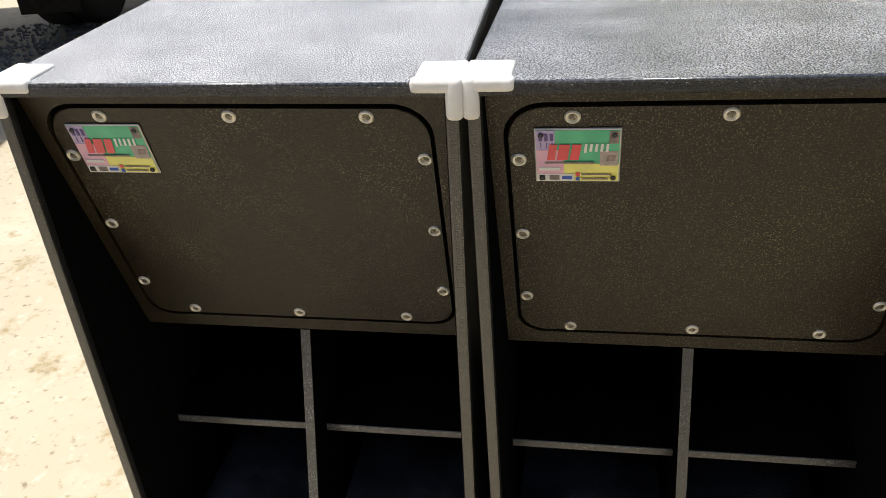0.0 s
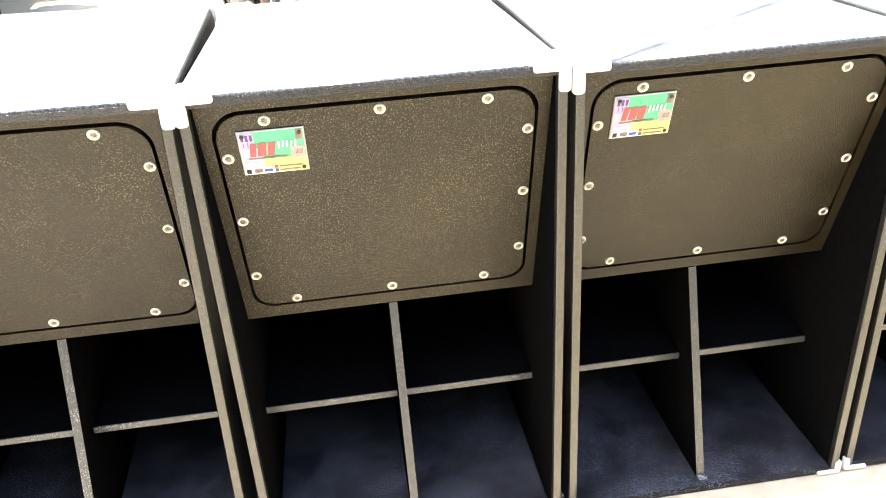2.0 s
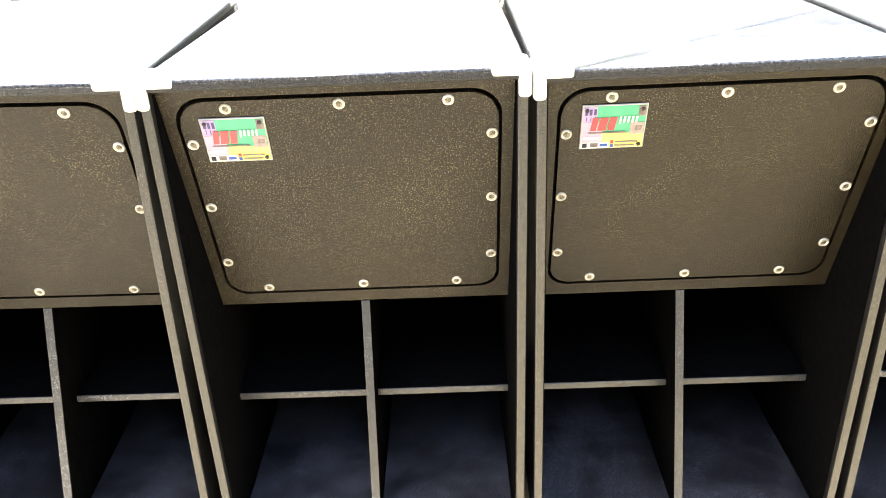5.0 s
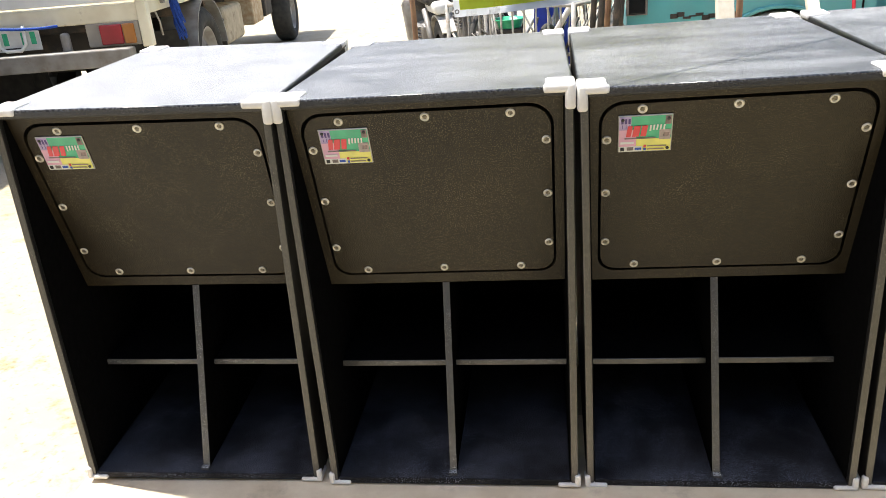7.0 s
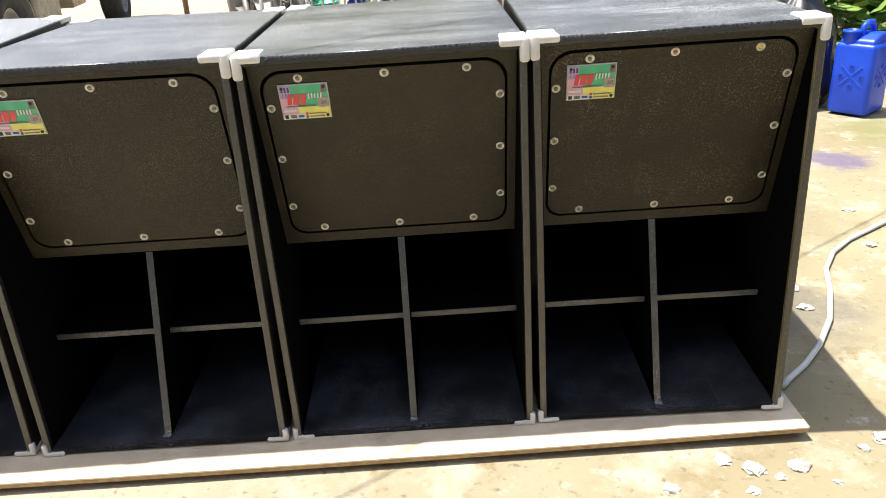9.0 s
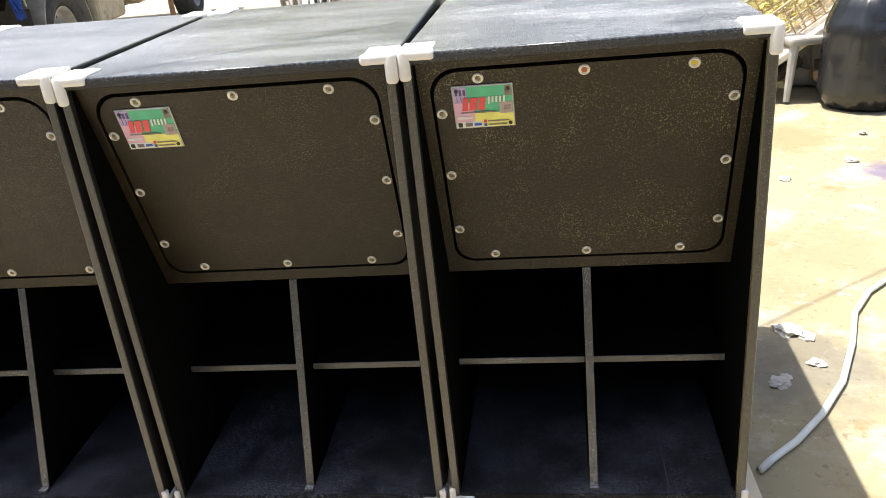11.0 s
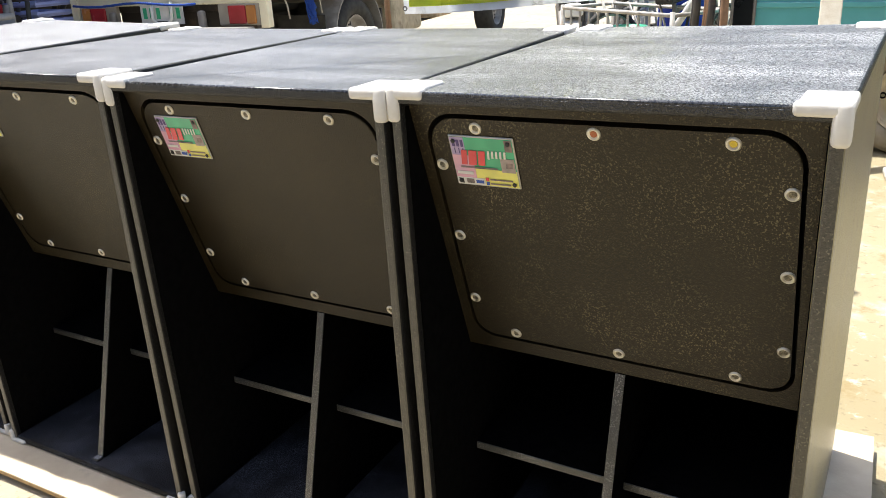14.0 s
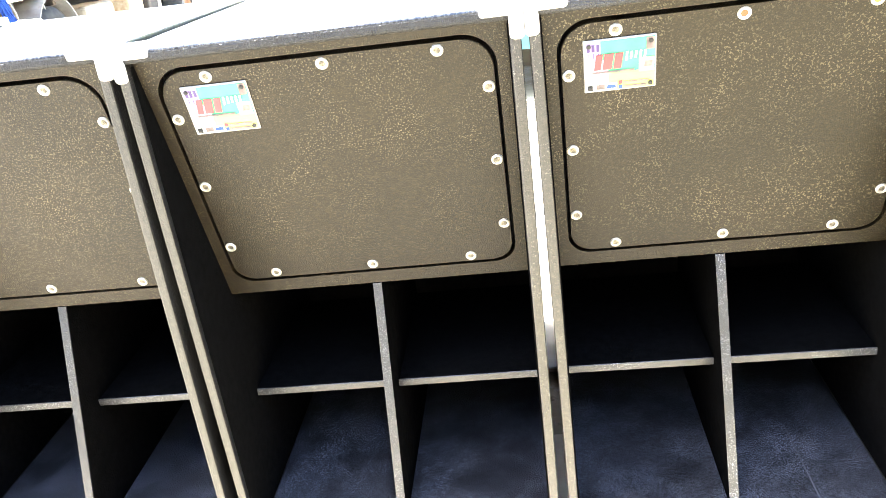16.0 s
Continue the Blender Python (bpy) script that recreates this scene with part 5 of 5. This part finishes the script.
bush(6.9, 4.6, 1.9, 0.95, 1300, 0.15, "tall green shrub at the yard edge", M_LEAF, 3)
bush(4.6, 6.6, 2.2, 1.1, 1400, 0.15, "dense dark green shrub behind the bench", M_LEAF, 4)
bush(6.6, 6.2, 2.5, 1.3, 1500, 0.16, "dense dark green shrub behind the bench", M_LEAF, 5)
bush(3.6, 5.9, 1.7, 0.7, 800, 0.12, "lime green shrub beside the van", M_LEAFY, 6)
post("timber_sleeper", (3.95, 2.85, 0.04), (6.3, 3.0, 0.04), (0.16, 0.09), M_WOOD, "grey weathered timber edging along the planting", "timber")
tagged(part("cardboard_scrap", crumple(a_box((0, 0, 0.006), (0.3, 0.22, 0.006), 0), 0.006, 8), M_CLOTH, matrix=pose(3.68, 2.62, 0.003, 0, 0, 30)), "flattened brown cardboard scrap on the ground", "cardboard")


def pot_plant(x, y, r, h, pot, leaves, label, seed):
    rng = random.Random(seed)
    p = thing("potted_plant", pose(x, y, 0), label, "plant", "potted plants")
    part("pot", lathe(bmesh.new(), [(r * 0.7, 0), (r, h * 0.9), (r * 1.1, h * 0.9), (r * 1.1, h), (r * 0.95, h), (r * 0.9, h * 0.85)], 22), pot, p, smooth=True)
    part("soil", lathe(bmesh.new(), [(r * 0.93, h * 0.86), (r * 0.5, h * 0.9), (0, h * 0.9)], 18), M_CHASSIS, p)
    leaf_cloud("foliage", (0, 0, h + 0.17), (r * 1.8, r * 1.8, 0.2), 120, 0.14, leaves, p, rng, -0.3)
    return p


pot_plant(3.05, 3.95, 0.15, 0.26, M_PROT, M_LEAF, "green plant in a white plastic pot", 11)
pot_plant(3.48, 3.75, 0.14, 0.24, M_TERRA, M_LEAFY, "lime green plant in a terracotta pot", 12)
pot_plant(3.75, 4.05, 0.16, 0.28, M_TERRA, M_LEAF, "green plant in a terracotta pot", 13)
post("fence_post", (3.56, 3.30, -0.02), (3.58, 3.34, 1.7), (0.07, 0.07), M_LUMBER, "pale wooden fence post in the concrete", "post")
post("fence_post", (3.62, 3.62, -0.02), (3.62, 3.62, 1.8), (0.06, 0.06), M_REDWOOD, "red painted wooden post", "post")


# ---- wooden trestle bench ----
def trestle(x, y, turn):
    tb = thing("trestle_table", pose(x, y, 0, 0, 0, turn), "red-brown wooden trestle table with crossed braces", "table")
    part("tabletop", a_box((0, 0, 0.80), (1.4, 0.6, 0.05), 0.006), M_WOOD, tb)
    for sx in (-1, 1):
        for sy in (-1, 1):
            part("leg", a_box((sx * 0.56, sy * 0.24, 0.39), (0.09, 0.07, 0.78), 0.006), M_REDWOOD, tb)
        part("rail", a_box((sx * 0.56, 0, 0.72), (0.06, 0.46, 0.08), 0.004), M_REDWOOD, tb)
    for s in (-1, 1):
        m = Matrix.Translation((s * 0.29, -0.27, 0.42)) @ Matrix.Rotation(radians(50 * s), 4, "Y")
        part("brace", a_box((0, 0, 0), (0.82, 0.03, 0.07), 0.004), M_WOOD, tb, matrix=m)
    part("shelf_board", a_box((-0.3, 0.0, 0.60), (0.4, 0.4, 0.035), 0.004), M_LUMBER, tb)
    return tb


trestle(5.05, 5.0, -6)
coil = thing("corrugated_tube", pose(5.75, 4.75, 0), "black corrugated drain tube standing by the bench", "tube")
part("tube_body", lathe(bmesh.new(), [(0.035 + 0.006 * (i % 2), 0.02 * i) for i in range(60)], 14), M_RUBBER, coil)


# ---- bicycles, pipe rack, tarp ----
def bicycle(m, label, frame_mat):
    bk = thing("bicycle", m, label, "bicycle", "parked bicycles")
    for x in (-0.52, 0.52):
        wh = part("wheel", a_tube([(x + 0.31 * math.cos(t), 0, 0.33 + 0.31 * math.sin(t)) for t in (2 * math.pi * i / 30 for i in range(30))], 0.02, 7, True), M_RUBBER, bk, smooth=True)
        part("rim", a_tube([(x + 0.285 * math.cos(t), 0, 0.33 + 0.285 * math.sin(t)) for t in (2 * math.pi * i / 30 for i in range(30))], 0.01, 6, True), M_STEEL, wh, smooth=True)
        bm = bmesh.new()
        for i in range(14):
            t = 2 * math.pi * i / 14
            tube(bm, [(x, 0.015 * (-1) ** i, 0.33), (x + 0.28 * math.cos(t), 0, 0.33 + 0.28 * math.sin(t))], 0.002, 4)
        part("spokes", bm, M_STEEL, wh)
        part("hub", a_tube([(x, -0.05, 0.33), (x, 0.05, 0.33)], 0.022, 10), M_STEEL, wh)
    fr = bmesh.new()
    for a, b, r in (((-0.52, 0, 0.33), (-0.12, 0, 0.30), 0.011), ((-0.12, 0, 0.30), (-0.22, 0, 0.80), 0.016), ((-0.52, 0, 0.33), (-0.2, 0, 0.72), 0.01), ((-0.2, 0, 0.74), (0.32, 0, 0.80), 0.017), ((-0.12, 0, 0.30), (0.33, 0, 0.74), 0.018), ((0.52, 0, 0.33), (0.30, 0, 0.92), 0.014)):
        tube(fr, [a, b], r, 8)
    part("frame", fr, frame_mat, bk, smooth=True)
    part("saddle", crumple(a_box((-0.24, 0, 0.84), (0.25, 0.13, 0.06), 0.025, 3), 0.006, 9), M_RUBBER, bk)
    part("handlebar", a_tube([(0.22, -0.28, 0.97), (0.28, -0.14, 0.96), (0.30, 0, 0.93), (0.28, 0.14, 0.96), (0.22, 0.28, 0.97)], 0.013, 8), M_STEEL, bk, smooth=True)
    part("crank", a_tube([(-0.12 + 0.09 * math.cos(t), -0.03, 0.30 + 0.09 * math.sin(t)) for t in (2 * math.pi * i / 18 for i in range(18))], 0.008, 5, True), M_STEEL, bk)
    return bk


bicycle(pose(-0.22, 5.05, 0, 0, 8, 62), "old white bicycle parked behind the banner", M_WHITEPIPE)
bicycle(pose(0.12, 4.75, 0, 0, -6, 75), "grey bicycle parked behind the banner", M_STEEL)
bicycle(pose(-0.52, 5.5, 0, 0, 5, 100), "silver bicycle parked behind the banner", M_WHITEPIPE)
def motorcycle(m, label):
    mc = thing("motorcycle", m, label, "motorcycle")
    for x, r in ((-0.62, 0.29), (0.62, 0.29)):
        wheel(mc, Matrix.Translation((x, 0, r)) @ Matrix.Rotation(radians(90), 4, "X"), r, 0.1, M_RUBBER, M_STEEL)
        bm = bmesh.new()
        prism(bm, [(x + k * math.cos(radians(a)), r + k * math.sin(radians(a))) for k, turn in ((r + 0.045, 1), (r + 0.03, -1)) for a in range(20, 150, 10)[::turn]], 1, -0.06, 0.06)
        part("mudguard", bm, M_WHITEPIPE, mc)
    part("engine", crumple(a_box((0.02, 0, 0.36), (0.34, 0.22, 0.3), 0.05, 3), 0.02, 12), M_STEEL, mc)
    for i in range(5):
        part("cooling_fin", a_box((0.06, 0, 0.34 + 0.035 * i), (0.3, 0.26, 0.012), 0.003, 1), M_STEEL, mc)
    part("fuel_tank", crumple(a_box((0.16, 0, 0.70), (0.42, 0.24, 0.2), 0.08, 4), 0.01, 6), M_CHASSIS, mc, smooth=True)
    part("saddle", a_box((-0.32, 0, 0.74), (0.62, 0.22, 0.09), 0.04, 3), M_RUBBER, mc, smooth=True)
    part("tail_fairing", crumple(a_box((-0.55, 0, 0.68), (0.4, 0.16, 0.1), 0.035, 3), 0.01, 8), M_WHITEP, mc, smooth=True)
    part("lower_fairing", crumple(a_box((0.32, 0, 0.5), (0.2, 0.34, 0.42), 0.06, 3), 0.03, 5), M_STEEL, mc, smooth=True)
    for s in (-1, 1):
        part("fork", a_tube([(0.62, s * 0.08, 0.29), (0.42, s * 0.08, 0.95)], 0.022, 8), M_STEEL, mc, smooth=True)
        part("shock", a_tube([(-0.6, s * 0.1, 0.32), (-0.42, s * 0.1, 0.66)], 0.025, 8), M_STEEL, mc, smooth=True)
        part("mirror", a_box((0.34, s * 0.34, 1.16), (0.02, 0.12, 0.07), 0.01, 2), M_RUBBER, mc)
    part("frame_tube", a_tube([(0.42, 0, 0.88), (0.2, 0, 0.62), (-0.2, 0, 0.55), (-0.6, 0, 0.62)], 0.025, 8), M_CHASSIS, mc, smooth=True)
    part("handlebar", a_tube([(0.24, -0.36, 1.0), (0.36, -0.2, 1.02), (0.41, 0, 0.97), (0.36, 0.2, 1.02), (0.24, 0.36, 1.0)], 0.014, 8), M_STEEL, mc, smooth=True)
    part("headlamp", lathe(bmesh.new(), [(0.02, -0.05), (0.09, 0), (0.1, 0.05), (0.085, 0.07), (0.0, 0.075)], 18, Matrix.Translation((0.5, 0, 0.86)) @ Matrix.Rotation(radians(80), 4, "Y")), M_LAMPCLR, mc, smooth=True)
    part("exhaust", a_tube([(0.1, 0.13, 0.22), (-0.3, 0.15, 0.22), (-0.75, 0.16, 0.34)], [0.02, 0.03, 0.045], 10), M_STEEL, mc, smooth=True)
    return mc


motorcycle(pose(-1.02, 5.7, 0, -4, 0, 108), "white and black motorcycle parked in the yard")
motorcycle(pose(-0.75, 6.6, 0, -4, 0, 112), "white and black motorcycle parked beside another one")
rack = thing("pipe_rack", pose(-0.17, 4.42, 0, 0, 0, -34), "white painted pipe rack with rust", "rack")
for z in (0.34, 0.74):
    part("rail", a_tube([(-0.56, -0.22, z), (0.54, -0.22, z), (0.56, 0.2, z), (-0.54, 0.22, z)], 0.013, 8, True), M_WHITEPIPE, rack, smooth=True)
for x, y in ((-0.56, -0.22), (0.54, -0.22), (0.56, 0.2), (-0.54, 0.22)):
    part("upright", a_tube([(x, y, 0), (x, y, 0.76)], 0.015, 8), M_WHITEPIPE, rack, smooth=True)
for i in range(10):
    part("bar", a_tube([(-0.46 + 0.1 * i, -0.22, 0.34), (-0.46 + 0.1 * i, -0.22, 0.74)], 0.008, 6), M_WHITEPIPE, rack)
part("slanted_pipe", a_tube([(0.1, -0.15, 0.2), (0.75, 0.3, 1.45)], 0.022, 10), M_PROT, rack, smooth=True)
tarp = thing("tarp_bundle", pose(0.02, 4.75, 0), "crumpled blue plastic tarp bundle behind the rack", "tarp")
part("tarp_fold", crumple(a_box((0, 0, 0.48), (0.24, 0.24, 0.92), 0.08, 4), 0.06, 6), M_TARP, tarp)
scrap = thing("scrap_pipes", pose(-0.1, 4.6, 0), "tangled white scrap pipes and bars", "scrap")
rng = random.Random(5)
for i in range(46):
    a = Vector((rng.uniform(-0.45, 0.5), rng.uniform(-0.2, 0.3), 0.0))
    b = a + Vector((rng.uniform(-0.5, 0.5), rng.uniform(-0.2, 0.2), rng.uniform(0.45, 0.8)))
    part("scrap_bar", a_tube([a, (a + b) / 2 + Vector((rng.uniform(-0.06, 0.06), 0, 0.03)), b], rng.uniform(0.004, 0.010), 6), (M_WHITEPIPE, M_STEEL, M_CHASSIS)[i % 3], scrap, smooth=True)
basin = thing("wash_basin", pose(-0.30, 4.62, -0.08), "green plastic wash basin on a crate", "basin")
part("basin_bowl", lathe(bmesh.new(), [(0.09, 0.62), (0.12, 0.68), (0.13, 0.684), (0.13, 0.69), (0.115, 0.686), (0.085, 0.632)], 24), M_PGREEN, basin, smooth=True)
part("stand", a_box((0, 0, 0.31), (0.2, 0.2, 0.62), 0.01), M_CHASSIS, basin)
for x, y, mt in ((0.28, 3.75, M_CHASSIS), (0.33, 3.86, M_WOOD), (0.37, 3.7, M_CHASSIS), (0.41, 3.82, M_CHASSIS), (0.30, 3.95, M_WOOD), (0.24, 3.9, M_CHASSIS)):
    tagged(part("dark_pole", a_tube([(x, y, 0), (x + 0.05, y, 0.8), (x + 0.02, y + 0.05, 1.7)], 0.02, 9), mt, smooth=True), "dark wooden pole leaning among the scrap", "pole", "leaning poles")


# ---- clutter along the far left ----
heap = thing("cloth_heap", pose(-4.3, 1.75, 0), "crumpled tan cloth heap tied with rope", "cloth")
part("cloth_fold", crumple(a_box((0, 0, 0.49), (0.7, 0.6, 0.98), 0.2, 5), 0.09, 5), M_CLOTH, heap)
part("cord", a_tube([(-0.3, -0.3, 0.8), (0.0, -0.36, 0.95), (0.2, -0.3, 1.15), (0.35, -0.25, 1.3)], 0.014, 7), M_LUMBER, heap, smooth=True)
bucket = thing("bucket", pose(-4.45, 2.65, 0), "dark grey plastic bucket with a pale lid", "bucket")
part("bucket_body", lathe(bmesh.new(), [(0.13, 0.0), (0.17, 0.80), (0.178, 0.81), (0.178, 0.84)], 22), M_PAIL, bucket, smooth=True)
part("bucket_lid", lathe(bmesh.new(), [(0.18, 0.84), (0.19, 0.85), (0.18, 0.875), (0.03, 0.885), (0.03, 0.91), (0.0, 0.91)], 22), M_BROWNPL, bucket, smooth=True)
wc = thing("plastic_chair", pose(-4.6, 2.3, 0, 0, 0, 30), "white plastic garden chair tipped among clutter", "chair")
part("seat", crumple(a_box((0, 0, 0.44), (0.42, 0.42, 0.03), 0.012, 2), 0.01, 4), M_PROT, wc)
part("backrest", crumple(a_box((0, 0.2, 0.78), (0.40, 0.03, 0.62), 0.012, 2), 0.02, 4), M_PROT, wc)
for sx in (-1, 1):
    for sy in (-1, 1):
        part("leg", a_tube([(sx * 0.18, sy * 0.17, 0.44), (sx * 0.22, sy * 0.21, 0)], 0.022, 7), M_PROT, wc)
for i in range(4):
    cr = thing("plastic_crate", pose(-4.7, 3.25, 0.27 * i), "pale blue slatted plastic bottle crate in a stack", "crate", "crate stack")
    for z in (0.03, 0.10, 0.17, 0.24):
        part("slat", a_tube([(-0.2, -0.15, z), (0.2, -0.15, z), (0.2, 0.15, z), (-0.2, 0.15, z)], 0.018, 4, True), M_CRATE, cr)
    part("crate_floor", a_box((0, 0, 0.012), (0.38, 0.28, 0.012)), M_CRATE, cr)
red = thing("red_toolbox", pose(-4.9, 2.95, 0), "red metal toolbox on a dark stand", "toolbox")
part("stand", a_box((0, 0, 0.42), (0.4, 0.3, 0.84), 0.02), M_CHASSIS, red)
part("box", a_box((0, 0, 0.885), (0.26, 0.14, 0.09), 0.02), M_REDP, red)
for x, y, lean, r in ((-4.62, 2.95, 0.1, 0.02), (-4.95, 2.35, -0.12, 0.024), (-4.85, 2.7, 0.2, 0.016)):
    tagged(part("leaning_pipe", a_tube([(x, y, 0), (x - 0.06, y + lean * 0.6, 0.9), (x - 0.1, y + lean, 1.8)], r, 9), M_WHITEPIPE, smooth=True), "pale pipe leaning against the shed wall", "pipe", "leaning pipes")
fairing = thing("scooter_fairing", pose(-4.42, 2.12, 0, 0, 0, 62), "white curved plastic scooter fairing stacked on a dark crate", "fairing")
part("stand", a_box((0, 0, 0.36), (0.34, 0.3, 0.72), 0.02), M_CHASSIS, fairing)
for k, (x0, z0, r0, a0, a1) in enumerate(((-0.02, 0.72, 0.40, 25, 100), (0.05, 0.70, 0.26, 50, 150))):
    bm = bmesh.new()
    prism(bm, [(x0 + q * math.cos(radians(a)), z0 + q * math.sin(radians(a))) for q, turn in ((r0, 1), (r0 - 0.13, -1)) for a in range(a0, a1, 9)[::turn]], 1, -0.09 + 0.05 * k, 0.0 + 0.05 * k)
    part("curved_panel", crumple(bm, 0.012, 7), M_PROT, fairing)
jumble = thing("metal_scrap_heap", pose(-4.75, 2.75, 0), "dark tangled metal frames heaped along the shed", "scrap")
rng = random.Random(44)
for i in range(26):
    a = Vector((rng.uniform(-0.3, 0.2), rng.uniform(-0.7, 0.6), 0.0))
    c = a + Vector((rng.uniform(-0.3, 0.3), rng.uniform(-0.5, 0.5), rng.uniform(0.8, 1.35)))
    part("frame_bar", a_tube([a, (a + c) / 2 + Vector((0, rng.uniform(-0.15, 0.15), 0.03)), c], rng.uniform(0.012, 0.03), 6), (M_CHASSIS, M_RUBBER, M_STEEL, M_CHASSIS)[i % 4], jumble, smooth=True)
part("red_bracket", a_box((0.16, -0.1, 0.98), (0.05, 0.22, 0.05), 0.01, 2, Matrix.Rotation(radians(28), 4, "X")), M_REDP, jumble)


def shed():
    sh = thing("shed_wall", pose(-6.1, 2.2, 0, 0, 0, 12), "dark shaded corrugated shed wall", "wall", kind="structure")
    bm = bmesh.new()
    n = 90
    A = [[bm.verts.new((0.02 * math.sin(i * 1.4), -3.2 + 6.4 * i / n, z)) for z in (-0.05, 2.6)] for i in range(n + 1)]
    for p, q in zip(A, A[1:]):
        bm.faces.new((p[0], q[0], q[1], p[1]))
    bmesh.ops.solidify(bm, geom=bm.faces[:], thickness=0.01)
    part("sheet", bm, M_CHASSIS, sh, smooth=True)
    part("roof", a_box((0.75, 0, 2.62), (2.6, 6.8, 0.04), 0), M_STEEL, sh)
    for y in (-3.1, 3.1):
        part("roof_post", a_box((1.8, y, 1.29), (0.09, 0.09, 2.62), 0.006), M_WOOD, sh)
    return sh


shed()


# ---- far side of the yard ----
def gate(x0, x1, y):
    g = thing("metal_gate", pose(x0, y, 0), "dark blue sheet metal gate at the far end of the yard", "gate", kind="structure")
    n = int((x1 - x0) / 0.9)
    w = (x1 - x0) / n
    for i in range(n):
        part("panel", a_box((w * (i + 0.5), 0, 1.05), (w - 0.03, 0.04, 2.0), 0.01), M_GATE, g)
        part("gate_post", a_box((w * i, 0.02, 1.1), (0.06, 0.06, 2.2), 0.005), M_CHASSIS, g)
    return g


gate(-13, 6, 17.0)


def tree(x, y, h, spread, seed):
    rng = random.Random(seed)
    t = thing("tree", pose(x, y, 0), "broad green shade tree behind the yard", "tree", "trees round the yard")
    part("trunk", a_tube([(0, 0, -0.05), (0.06, 0.03, h * 0.25), (0.0, 0.1, h * 0.5), (0.1, 0.05, h * 0.8)], [0.2, 0.16, 0.12, 0.05], 10), M_BARK, t, smooth=True)
    for i in range(6):
        a = i * 1.1 + rng.uniform(0, 0.4)
        part("limb", a_tube([(0, 0.05, h * 0.45), (spread * 0.4 * math.cos(a), spread * 0.4 * math.sin(a), h * 0.62), (spread * 0.8 * math.cos(a), spread * 0.8 * math.sin(a), h * 0.78)], [0.08, 0.05, 0.02], 7), M_BARK, t, smooth=True)
    crown = None
    for i in range(9):
        a, q = rng.uniform(0, 6.28), rng.uniform(0.1, 0.7)
        leaf_cloud("foliage", (spread * q * math.cos(a), spread * q * math.sin(a), h * rng.uniform(0.6, 0.95)), (spread * 0.42, spread * 0.42, h * 0.14), 420, 0.28, M_LEAF, t, rng)
    return t


tree(7.6, 8.2, 6.0, 2.6, 21)
tree(9.0, 5.0, 5.0, 2.3, 22)
tree(5.2, 10.5, 6.5, 2.6, 23)
